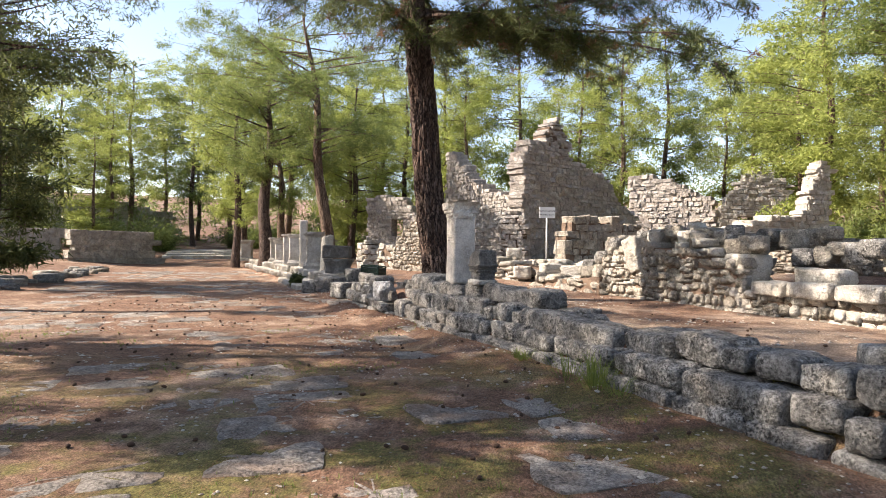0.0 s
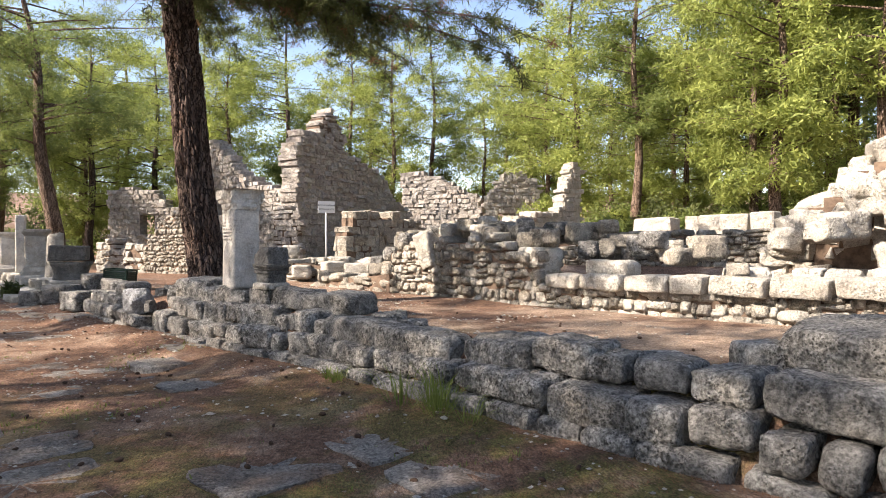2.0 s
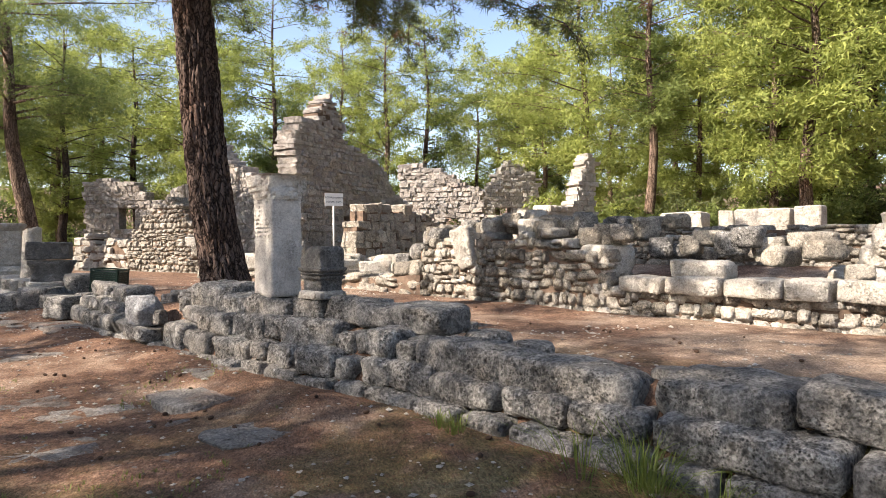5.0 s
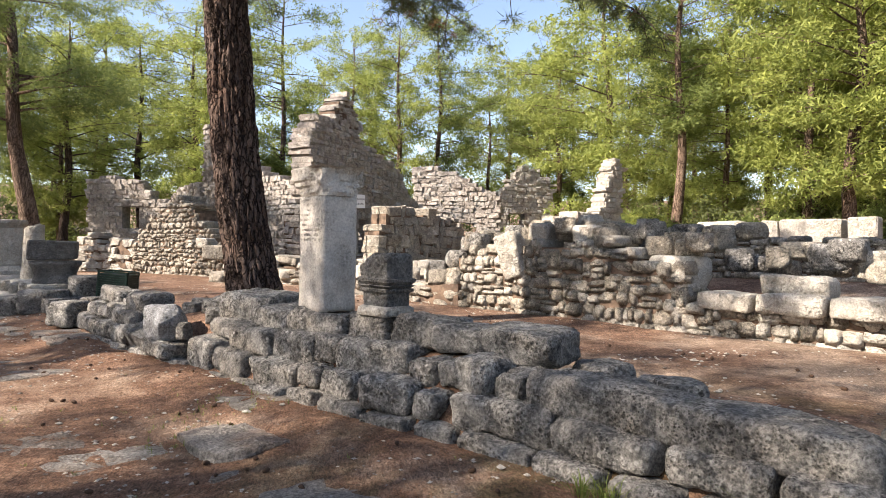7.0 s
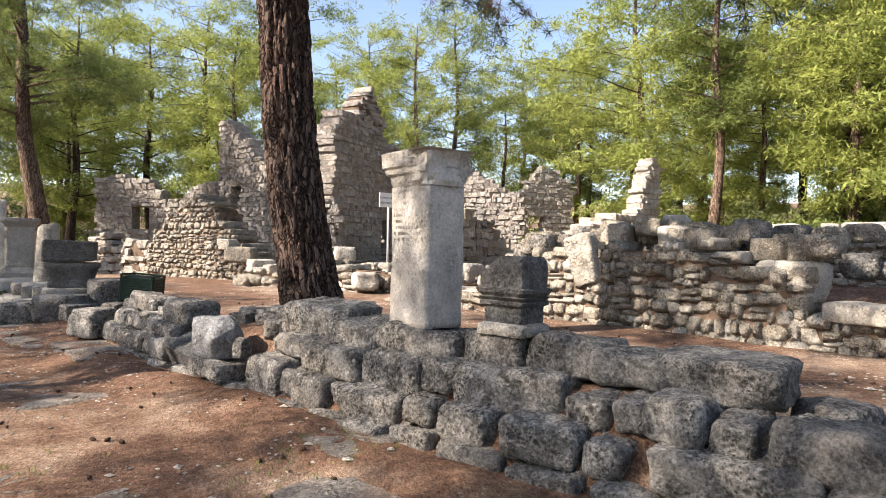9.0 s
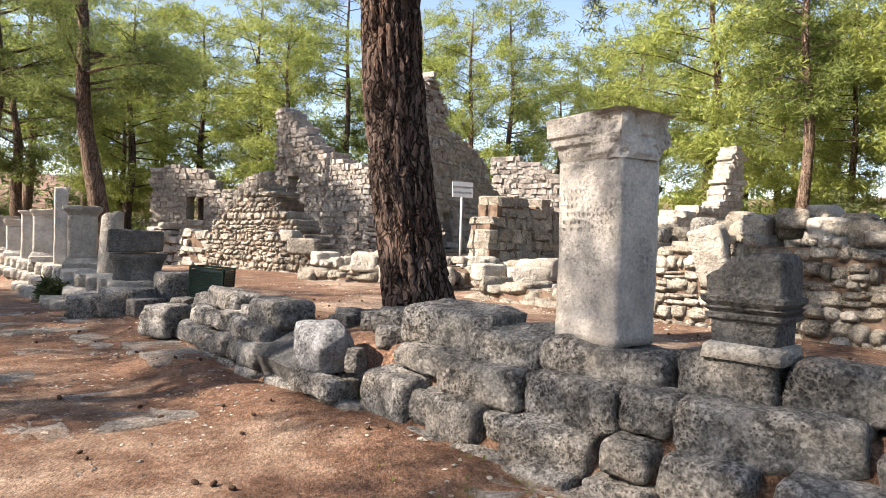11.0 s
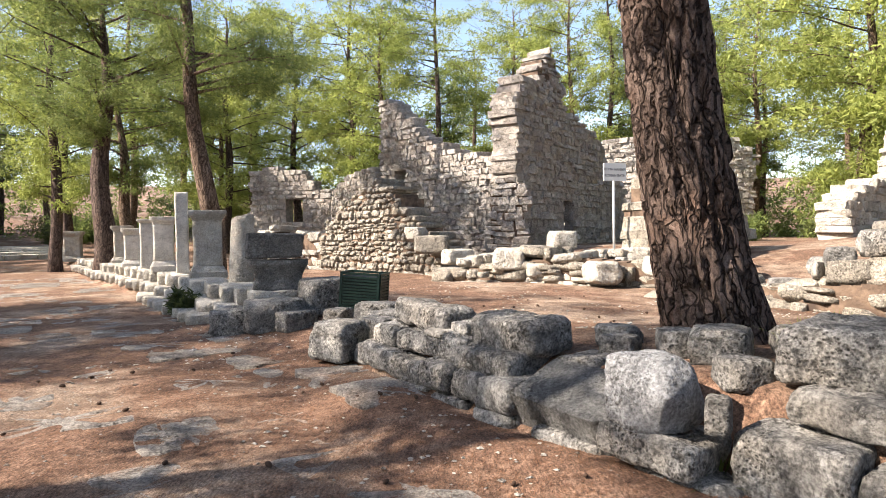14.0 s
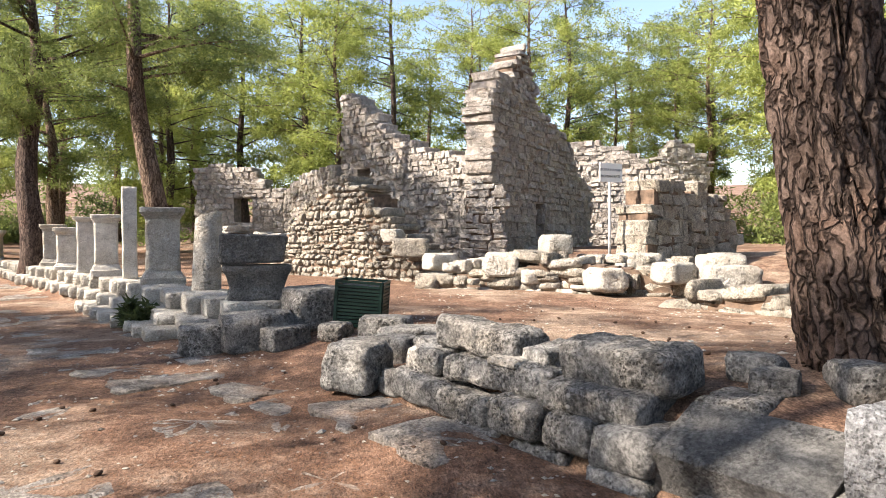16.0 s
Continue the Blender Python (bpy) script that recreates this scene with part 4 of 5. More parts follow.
for a, b in zip(rings, rings[1:]):
    for j in range(40):
        bm.faces.new((a[j], a[(j + 1) % 40], b[(j + 1) % 40], b[j]))
bm.faces.new(rings[-1])
bm.faces.new(rings[0][::-1])
part("shaft", bm, PALE, col)
lower = pedestal("stone_block", (-6.66, 20.12, PT - 0.02), "flared dark stone block, chipped at its foot", 0.66, 0.6, 0.5, 0, 0, DARK_STONE, 8, 14)
for ch in list(lower.children):
    bpy.data.objects.remove(ch)
part("body", profile_block([(0, 0.04), (0.2, 0.0), (0.36, 0.05), (0.42, 0.09), (0.5, 0.1)], 0.74, 0.6, 10, 0.025, 51), DARK_STONE, lower)
lower["category"] = "stone block"
upper = lay("stone_block", BLOCK_DARK[4], (-6.72, 20.16, PT + 0.72), (0.86, 0.62, 0.42), 10, 0, 1)
tagged(upper, "dark squared block stacked on another", "stone block", "fallen blocks")
for x, y, s in ((-5.85, 19.7, 1.05), (-6.5, 19.0, 0.9), (-7.1, 19.2, 0.8), (-5.9, 19.9, 0.75), (-6.4, 19.3, 0.7), (-6.15, 18.75, 0.55), (-7.0, 19.6, 0.6), (-5.5, 18.7, 0.4), (-4.9, 18.2, 0.6), (-4.6, 17.6, 0.5)):
    boulder((x, y, ground_at(x, y) + s * 0.18), (s, s * 0.8, s * 0.55), BIG_GREY, label="grey stone at the end of the platform")

# ---- litter bin ----
litter_bin = thing("litter_bin", "dark green slatted metal litter bin leaning slightly", "litter bin", pose(-5.28, 19.2, ground_at(-5.28, 19.2) + 0.02, 0, 4, -14))


def slat_panel(name, parent, w, h, m, slats):
    bm = bmesh.new()
    for lo, hi in (((-w / 2, -0.015, 0), (-w / 2 + 0.035, 0.015, h)), ((w / 2 - 0.035, -0.015, 0), (w / 2, 0.015, h)), ((-w / 2 + 0.035, -0.015, 0), (w / 2 - 0.035, 0.015, 0.035)), ((-w / 2 + 0.035, -0.015, h - 0.035), (w / 2 - 0.035, 0.015, h))):
        box_bm(bm, lo, hi)
    p = part(name, bm, BIN_GREEN, parent, soft=False)
    p.matrix_basis = m
    for i in range(slats):
        b2 = bmesh.new()
        z = 0.05 + (h - 0.1) * (i + 0.5) / slats
        box_bm(b2, (-w / 2 + 0.03, -0.011, z - 0.016), (w / 2 - 0.03, 0.009, z + 0.013))
        part("slat", b2, BIN_GREEN, p, soft=False)
    return p


BW, BD, BH = 0.62, 0.5, 0.6
slat_panel("front_panel", litter_bin, BW, BH, pose(0.10, -BD / 2, 0), 11)
slat_panel("back_panel", litter_bin, BW, BH, pose(0.10, BD / 2, 0), 11)
slat_panel("side_panel", litter_bin, BD - 0.04, BH, pose(0.10 - BW / 2, 0, 0, 0, 0, 90), 11)
slat_panel("side_panel", litter_bin, BD - 0.04, BH, pose(0.10 + BW / 2, 0, 0, 0, 0, 90), 11)
bm = bmesh.new()
box_bm(bm, (0.10 - BW / 2 + 0.03, -BD / 2 + 0.03, 0.02), (0.10 + BW / 2 - 0.03, BD / 2 - 0.03, BH - 0.07))
part("liner", bm, BIN_INSIDE, litter_bin, "black inner container", soft=False)
bm = bmesh.new()
box_bm(bm, (-0.09, -0.03, 0), (0.09, 0.0, 0.22))
plate = part("plate", bm, STEEL, litter_bin, "worn pale plate on the side", soft=False)
plate.matrix_basis = pose(0.10 - BW / 2 - 0.005, 0, 0.24, 0, 0, -90)

# ---- sign ----
sign = thing("information_sign", "white sign on a thin post before the ruined bath", "sign", pose(0.2, 23.5, ground_at(0.2, 23.5), 0, 0, 17))
SZ = 2.88 - ground_at(0.2, 23.5)
bm = bmesh.new()
box_bm(bm, (-0.30, -0.012, SZ - 0.2), (0.30, 0.012, SZ + 0.2))
board = part("board", bm, SIGN_WHITE, sign, soft=False)
bm = bmesh.new()
bmesh.ops.create_cone(bm, segments=12, radius1=0.03, radius2=0.03, depth=SZ + 0.2, cap_ends=True)
bmesh.ops.translate(bm, verts=bm.verts[:], vec=(0, 0.045, SZ / 2 - 0.1))
part("post", bm, STEEL, sign, "pale round steel post")
for text, z in (("ROMA HAMAMI", 0.03), ("ROMAN BATH", -0.11)):
    curve = bpy.data.curves.new("lettering", 'FONT')
    curve.body = text
    curve.size = 0.085
    curve.align_x = 'CENTER'
    curve.extrude = 0.002
    tmp = bpy.data.objects.new("lettering", curve)
    scene.collection.objects.link(tmp)
    mesh = bpy.data.meshes.new_from_object(tmp.evaluated_get(bpy.context.evaluated_depsgraph_get()))
    bpy.data.objects.remove(tmp)
    mesh.name = "lettering"
    ob = mesh_object("lettering", mesh, SIGN_TEXT, board)
    ob.matrix_basis = pose(0, -0.015, SZ + z, 90, 0, 0)

# ---- steps at the end of the street ----
for i in range(6):
    u = 55.5 + i * 2.0
    th = thing("stone_steps", "broad pale worn stone step across the street", "step", group="broad street steps", kind="structure")
    for j in range(8):
        v = -5.6 + j * 0.78
        lay("block", rp.choice(BLOCK_PALE), at(u, v, ground_z(u, -2.5) + 0.05), (2.1, 0.8, 0.34), TURN + rp.uniform(-1, 1), 0, 0, th)

# ---- trees ----


def tube(bm_data, pts, radii, seg, ripple=0.0, seed=0.0):
    """Adds a bent tapering tube to (verts, faces)."""
    verts, faces = bm_data
    start = len(verts)
    for k, (p, r) in enumerate(zip(pts, radii)):
        d = (pts[min(k + 1, len(pts) - 1)] - pts[max(k - 1, 0)]).normalized()
        side = d.cross(Vector((0.31, 0.95, 0.07))).normalized()
        up = d.cross(side)
        for j in range(seg):
            a = 2 * math.pi * j / seg
            rr = r
            if ripple:
                rr *= 1 + ripple * noise.noise(Vector((math.cos(a) * 2 + seed, math.sin(a) * 2, p.z * 0.6)))
            verts.append(tuple(p + side * (rr * math.cos(a)) + up * (rr * math.sin(a))))
    for k in range(len(pts) - 1):
        for j in range(seg):
            a, b = start + k * seg + j, start + k * seg + (j + 1) % seg
            faces.append((a, b, b + seg, a + seg))
    faces.append(tuple(start + (len(pts) - 1) * seg + j for j in range(seg)))


def bent(start, heading, length, n, droop, rnd, wander=0.12):
    pts, p, d = [Vector(start)], Vector(start), Vector(heading).normalized()
    for _ in range(n):
        d = (d + Vector((rnd.uniform(-wander, wander), rnd.uniform(-wander, wander), rnd.uniform(-wander, wander) * 0.7 + droop))).normalized()
        p = p + d * (length / n)
        pts.append(p.copy())
    return pts


def blades(name, centres, radii, count, length, width, seed, material, parent=None, flat=0.6, droop=0.2):
    """Needle sprays: count blades round each centre, thrown within its radius."""
    g = np.random.default_rng(seed)
    c = np.repeat(np.array(centres, dtype=float), count, axis=0)
    r = np.repeat(np.array(radii, dtype=float), count)[:, None]
    n = len(c)
    off = g.normal(size=(n, 3))
    off /= np.linalg.norm(off, axis=1)[:, None]
    off *= g.random((n, 1)) ** 0.45
    off[:, 2] *= flat
    base = c + off * r
    way = off + g.normal(size=(n, 3)) * 0.75
    way[:, 2] -= droop
    way /= np.linalg.norm(way, axis=1)[:, None]
    ln = length * (0.6 + 0.8 * g.random((n, 1)))
    side = np.cross(way, g.normal(size=(n, 3)))
    side /= np.linalg.norm(side, axis=1)[:, None] + 1e-9
    wd = width * (0.6 + 0.8 * g.random((n, 1)))
    a = base - side * wd
    b = base + side * wd
    tip = base + way * ln
    verts = np.stack([a, b, tip], axis=1).reshape(-1, 3)
    mesh = bpy.data.meshes.new(name)
    mesh.vertices.add(3 * n)
    mesh.vertices.foreach_set("co", verts.ravel())
    mesh.loops.add(3 * n)
    mesh.loops.foreach_set("vertex_index", np.arange(3 * n, dtype=np.int32))
    mesh.polygons.add(n)
    mesh.polygons.foreach_set("loop_start", np.arange(0, 3 * n, 3, dtype=np.int32))
    mesh.update()
    mesh.validate()
    return mesh_object(name, mesh, material, parent)


def pine(seed, height, radius, crown_from, spread, material, bark, label, clumps=260, per=70, blade=(0.34, 0.03), lean=(0.0, 0.0), droop=-0.02, clump_r=(0.5, 1.0), category="pine tree"):
    rnd = random.Random(seed)
    th = thing("pine_tree", label, category, group="pines")
    data = ([], [])
    n = 14
    pts = [Vector((lean[0] * height * (i / n) ** 1.3 + 0.12 * math.sin(i * 0.8 + seed), lean[1] * height * (i / n) ** 1.3 + 0.12 * math.cos(i * 0.7 + seed * 2), height * i / n - 0.2)) for i in range(n + 1)]
    radii = [radius * (1.25 if i == 0 else 1.0) * (1 - 0.9 * (i / n) ** 1.1) + 0.012 for i in range(n + 1)]
    tube(data, pts, radii, 12, 0.2, seed)
    tips = []
    k = int(height * 2.6)
    for i in range(k):
        f = crown_from + (0.97 - crown_from) * (i + rnd.random() * 0.8) / k
        q = f * n
        a = pts[int(q)].lerp(pts[min(n, int(q) + 1)], q - int(q))
        ang = rnd.uniform(0, 2 * math.pi)
        reach = spread * (0.35 + 0.65 * math.sin(math.pi * min(1.0, 0.18 + 0.85 * (1 - f) / (1 - crown_from + 1e-6)))) * rnd.uniform(0.55, 1.1)
        limb = bent(a, (math.cos(ang), math.sin(ang), rnd.uniform(0.05, 0.5)), reach, 5, droop, rnd)
        tube(data, limb, [max(0.012, radius * 0.26 * (1 - f * 0.6) * (1 - j / 5.6)) for j in range(6)], 5)
        for j in (2, 3, 4, 5):
            tips.append(limb[j])
            if rnd.random() < 0.75:
                twig = bent(limb[j], (math.cos(ang + rnd.uniform(-1.5, 1.5)), math.sin(ang + rnd.uniform(-1.5, 1.5)), rnd.uniform(-0.2, 0.5)), reach * 0.32, 2, droop, rnd)
                tube(data, twig, [0.016, 0.011, 0.007], 3)
                tips.append(twig[-1])
    mesh_object("trunk", raw_mesh("trunk", data[0], data[1], True), bark, th)
    tips.append(pts[-1])
    cs, rr = [], []
    for i in range(clumps):
        t = rnd.choice(tips)
        s = rnd.uniform(*clump_r)
        cs.append((t.x + rnd.gauss(0, 0.25), t.y + rnd.gauss(0, 0.25), t.z + rnd.gauss(0, 0.2)))
        rr.append(s)
    blades("crown", cs, rr, per, blade[0], blade[1], seed, material, th)
    return th


def plant(tree, x, y, turn=0.0, scale=1.0, sink=0.1):
    m = pose(x, y, ground_at(x, y) - sink, 0, 0, turn)
    c = copy_thing(tree, m)
    c.scale = (scale, scale, scale)
    return c


VARIANTS = [
    pine(101, 16.0, 0.24, 0.24, 4.8, NEEDLE_LIGHT, BARK_PALE, "tall pine with bright feathery yellow-green needles", 640, 32, (0.22, 0.03), clump_r=(0.3, 0.62)),
    pine(102, 18.0, 0.27, 0.34, 4.6, NEEDLE, BARK_PALE, "tall pine with green needles and bare lower trunk", 620, 32, (0.22, 0.03), clump_r=(0.3, 0.62)),
    pine(103, 13.0, 0.20, 0.14, 4.2, NEEDLE_LIGHT, BARK_PALE, "young pine with bright green drooping branches", 640, 32, (0.22, 0.03), droop=-0.07, clump_r=(0.3, 0.62)),
    pine(104, 17.0, 0.24, 0.28, 4.8, NEEDLE, BARK, "broad pine with mid-green needles", 640, 32, (0.22, 0.03), clump_r=(0.3, 0.62)),
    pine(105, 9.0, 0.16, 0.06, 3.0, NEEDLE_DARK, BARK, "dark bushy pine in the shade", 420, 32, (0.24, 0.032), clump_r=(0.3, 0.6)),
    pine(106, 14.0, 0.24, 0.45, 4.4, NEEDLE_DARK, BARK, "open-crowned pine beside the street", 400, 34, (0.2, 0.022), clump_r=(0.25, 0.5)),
]
rt = random.Random(77)
spots = []


def clear(x, y, gap):
    return all((x - a) ** 2 + (y - b) ** 2 > gap * gap for a, b in spots)


def scatter(count, test, gap, pick, size=(0.85, 1.25)):
    made = 0
    for _ in range(count * 60):
        if made >= count:
            break
        u, v = rt.uniform(-25, 95), rt.uniform(-45, 75)
        if not test(u, v):
            continue
        p = at(u, v)
        if not clear(p.x, p.y, gap):
            continue
        spots.append((p.x, p.y))
        plant(VARIANTS[rt.choice(pick)], p.x, p.y, rt.uniform(0, 360), rt.uniform(*size))
        made += 1


# woods behind the ruins, beside them, and at the end of the street
scatter(34, lambda u, v: 25 < v < 38 and -10 < u < 26, 3.0, (0, 0, 1, 2, 2, 3))
scatter(20, lambda u, v: (36 < v < 46 and 24 < u < 45) or (22 < v < 40 and 38 < u < 52 and v > 0.4 * u), 3.8, (0, 2, 0, 3))
scatter(16, lambda u, v: 15 < v < 26 and 38 < u < 54, 3.4, (0, 1, 2, 3))
scatter(15, lambda u, v: 4 < v < 15 and 50 < u < 66, 3.4, (1, 2, 3, 4))
scatter(10, lambda u, v: -16 < v < 4 and 68 < u < 84, 4.0, (0, 2, 3))
scatter(9, lambda u, v: -40 < v < -12 and 62 < u < 84, 4.4, (0, 1, 3))
scatter(10, lambda u, v: 38 < v < 54 and -15 < u < 40, 4.4, (4, 4, 3, 1))
scatter(9, lambda u, v: -30 < v < -10 and 50 < u < 64 and not (-26 < v < -14 and u > 58), 4.0, (0, 2, 4, 3), (0.7, 1.0))
# mostly unseen pines on the open side of the street, placed to shade it
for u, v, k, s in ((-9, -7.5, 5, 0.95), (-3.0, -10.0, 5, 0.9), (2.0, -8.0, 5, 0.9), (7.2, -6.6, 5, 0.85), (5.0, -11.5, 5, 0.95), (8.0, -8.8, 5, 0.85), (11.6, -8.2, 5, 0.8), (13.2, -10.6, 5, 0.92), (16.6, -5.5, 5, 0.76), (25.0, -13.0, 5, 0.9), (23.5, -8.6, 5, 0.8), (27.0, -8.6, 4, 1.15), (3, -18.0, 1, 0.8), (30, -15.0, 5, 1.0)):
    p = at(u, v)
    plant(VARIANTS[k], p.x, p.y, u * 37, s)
for tr in VARIANTS:
    for ch in list(tr.children):
        bpy.data.objects.remove(ch)
    bpy.data.objects.remove(tr)


# woods in the distance, beyond the trees that can be told apart
def far_woods():
    g = random.Random(9)
    cs, rr = [], []
    for i in range(2600):
        a = g.uniform(-2.4, 1.9)
        d = g.uniform(66, 120)
        x, y = -2 + d * math.sin(a), 10 + d * math.cos(a)
        cs.append((x, y, ground_at(x, y) + g.uniform(-1, 17)))
        rr.append(g.uniform(0.9, 2.0))
    ob = blades("far_woods", cs, rr, 44, 0.6, 0.1, 4, NEEDLE)
    tagged(ob, "distant green pine woods on rising ground", "woods", "", "stuff")
    # thicket that closes the view between the trunks
    cs, rr = [], []
    while len(cs) < 2300:
        u, v = g.uniform(-30, 80), g.uniform(-40, 60)
        belt = 36 + 3 * math.sin(u * 0.4) < v < 52 and u < 46 or 54 < u < 78 and 6 < v < 40 or 70 < u and v < 6
        if not belt:
            continue
        p = at(u, v)
        cs.append((p.x, p.y, ground_z(u, v) + (9.0 if u > 54 else 3.6) * g.random() ** 1.4))
        rr.append(g.uniform(0.5, 1.1))
    ob = blades("thicket", cs, rr, 40, 0.34, 0.055, 6, NEEDLE)
    tagged(ob, "green undergrowth thicket between the far trunks", "undergrowth", "", "stuff")


far_woods()

# ---- single trees ----
tree_behind = pine(201, 13.5, 0.33, 0.40, 7.4, NEEDLE, BARK_PALE, "leaning pine with twiggy cone-laden crown behind the pedestals", 1350, 40, (0.17, 0.015), (-0.10, 0.0), -0.03, (0.2, 0.46))
tree_behind.matrix_basis = pose(-11.04, 30.54, ground_at(-11.04, 30.54) - 0.1, 0, 0, 0)
tree_oak = pine(202, 11.0, 0.42, 0.46, 6.0, NEEDLE, BARK, "dark spreading pine with low heavy limbs beside the street", 1000, 42, (0.16, 0.015), (0.03, 0.0), 0.03, (0.2, 0.46))
tree_oak.matrix_basis = pose(-16.1, 33.7, ground_at(-16.1, 33.7) - 0.1, 0, 0, 40)
tree_red = pine(203, 11.0, 0.34, 0.38, 5.0, NEEDLE, BARK_PALE, "forked pine with orange trunk beyond the pedestals", 600, 36, (0.2, 0.024), (-0.06, 0.05), clump_r=(0.26, 0.55))
tree_red.matrix_basis = pose(-19.4, 43.4, ground_at(-19.4, 43.4) - 0.1, 0, 0, 10)
back_pine = pine(205, 15.0, 0.28, 0.22, 5.0, NEEDLE_LIGHT, BARK, "full green pine behind the ruined walls", 680, 34, (0.2, 0.028), clump_r=(0.28, 0.58))
back_pine.matrix_basis = pose(-15.5, 48.0, ground_at(-15.5, 48.0) - 0.1, 0, 0, 0)
for x, y, r in ((-21.0, 39.5, 70), (-12.0, 51.0, 150), (-24.5, 47.0, 220), (-8.0, 47.5, 300)):
    copy_thing(back_pine, pose(x, y, ground_at(x, y) - 0.1, 0, 0, r))
tall_right = pine(204, 17.0, 0.38, 0.45, 4.5, NEEDLE_LIGHT, BARK_PALE, "tall pine with straight pinkish trunk at the edge of the woods", 640, 36, (0.22, 0.03), clump_r=(0.28, 0.58))
tall_right.matrix_basis = pose(24.3, 31.0, ground_at(24.3, 31.0) - 0.1, 0, 0, 0)
tall_second = copy_thing(tall_right, pose(29.5, 33.0, ground_at(29.5, 33.0) - 0.1, 0, 0, 140))


def big_pine():
    """The great pine by the wall: a leaning trunk in deep bark plates, cut stubs, and drooping limbs over the yard."""
    x, y = -1.98, 14.22
    g = ground_at(x, y)
    th = thing("pine_tree", "great leaning pine with deeply fissured dark bark beside the wall", "pine tree", pose(x, y, g - 0.25), "pines")
    rings, seg, top = 300, 120, 11.0
    verts, faces = [], []

    def axis(z):
        return Vector((-0.155 * z + 0.0045 * z * z - 0.06 * math.sin(z * 0.9), 0.02 * z + 0.05 * math.sin(z * 0.7), z))
    for i in range(rings + 1):
        f = i / rings
        z = top * f ** 1.35
        c = axis(z)
        r = 0.35 * (1 - 0.03 * z) + 0.15 * math.exp(-z / 0.4)
        for j in range(seg):
            a = 2 * math.pi * j / seg
            q = Vector((math.cos(a), math.sin(a), 0))
            n1 = noise.noise(Vector((q.x * 5.5, q.y * 5.5, z * 0.75)))
            n2 = noise.noise(Vector((q.x * 11 + 7, q.y * 11, z * 2.0)))
            near = noise.voronoi(Vector((q.x * 3.4 + 0.25 * n2, q.y * 3.4 + 0.25 * n1, z * 1.5 + 0.3 * n1)))[0]
            ridge = 1.1 * (1 - smooth(0.0, 0.22, near[1] - near[0])) + 0.35 * (1 - abs(n2) * 2)
            flare = 0.10 * math.exp(-z / 0.3) * math.cos(a * 5 + 1)
            rr = r * (1 + flare) - 0.05 * ridge + 0.012 * noise.noise(Vector((q.x * 24, q.y * 24, z * 9))) + 0.02
            verts.append(tuple(c + q * rr))
    for i in range(rings):
        for j in range(seg):
            a, b = i * seg + j, i * seg + (j + 1) % seg
            faces.append((a, b, b + seg, a + seg))
    mesh_object("trunk", raw_mesh("trunk", verts, faces, True), BARK, th)
    rnd = random.Random(44)
    # cut stubs with pale sawn ends
    for z, ang in ((5.35, -12), (5.2, 195)):
        a = axis(z)
        d = Vector((math.cos(radians(ang)), math.sin(radians(ang)), 0.25))
        data = ([], [])
        tube(data, [a, a + d * 0.34], [0.085, 0.07], 12)
        stub = mesh_object("cut_stub", raw_mesh("cut_stub", data[0], data[1], True), BARK, th, "sawn-off limb")
        data = ([], [])
        tube(data, [a + d * 0.335, a + d * 0.35], [0.07, 0.066], 12)
        mesh_object("sawn_end", raw_mesh("sawn_end", data[0], data[1]), CUT_WOOD, stub, "pale sawn wood")
    fine, rad = [], []
    brown, brad = [], []
    for i in range(46):
        z = rnd.uniform(5.6, 10.6)
        ang = rnd.gauss(-10, 38) if i < 30 else rnd.uniform(0, 360)
        d = Vector((math.cos(radians(ang)), math.sin(radians(ang)), rnd.uniform(-0.02, 0.25)))
        length = rnd.uniform(3.5, 7.5) if i < 30 else rnd.uniform(2.5, 4.5)
        data = ([], [])
        limb = bent(axis(z), d, length, 9, -0.035, rnd, 0.13)
        tube(data, limb, [max(0.012, 0.07 * (1 - k / 9.5)) for k in range(10)], 6)
        for k in range(2, 10):
            for _ in range(3):
                h = Vector((rnd.gauss(0, 1) + d.x, rnd.gauss(0, 1) + d.y, rnd.uniform(-1.3, 0.3)))
                twig = bent(limb[k], h, rnd.uniform(0.5, 1.3), 4, -0.10, rnd, 0.2)
                tube(data, twig, [0.014, 0.011, 0.009, 0.007, 0.005], 4)
                for q in twig[1:]:
                    if rnd.random() < 0.72:
                        fine.append(tuple(q))
                        rad.append(rnd.uniform(0.10, 0.24))
                    elif rnd.random() < 0.3:
                        brown.append(tuple(q))
                        brad.append(rnd.uniform(0.08, 0.16))
        mesh_object("limb", raw_mesh("limb", data[0], data[1], True), BARK, th)
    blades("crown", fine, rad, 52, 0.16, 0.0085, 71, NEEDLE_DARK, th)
    blades("dry_needles", brown, brad, 42, 0.14, 0.007, 72, BROWN_LEAF, th)
    return th


CUT_WOOD = plain("sawn_wood", (0.42, 0.27, 0.14), 0.8, 0.0, 0.4)
big_pine()

# shrubs and dark undergrowth at the foot of the woods
rg = random.Random(55)


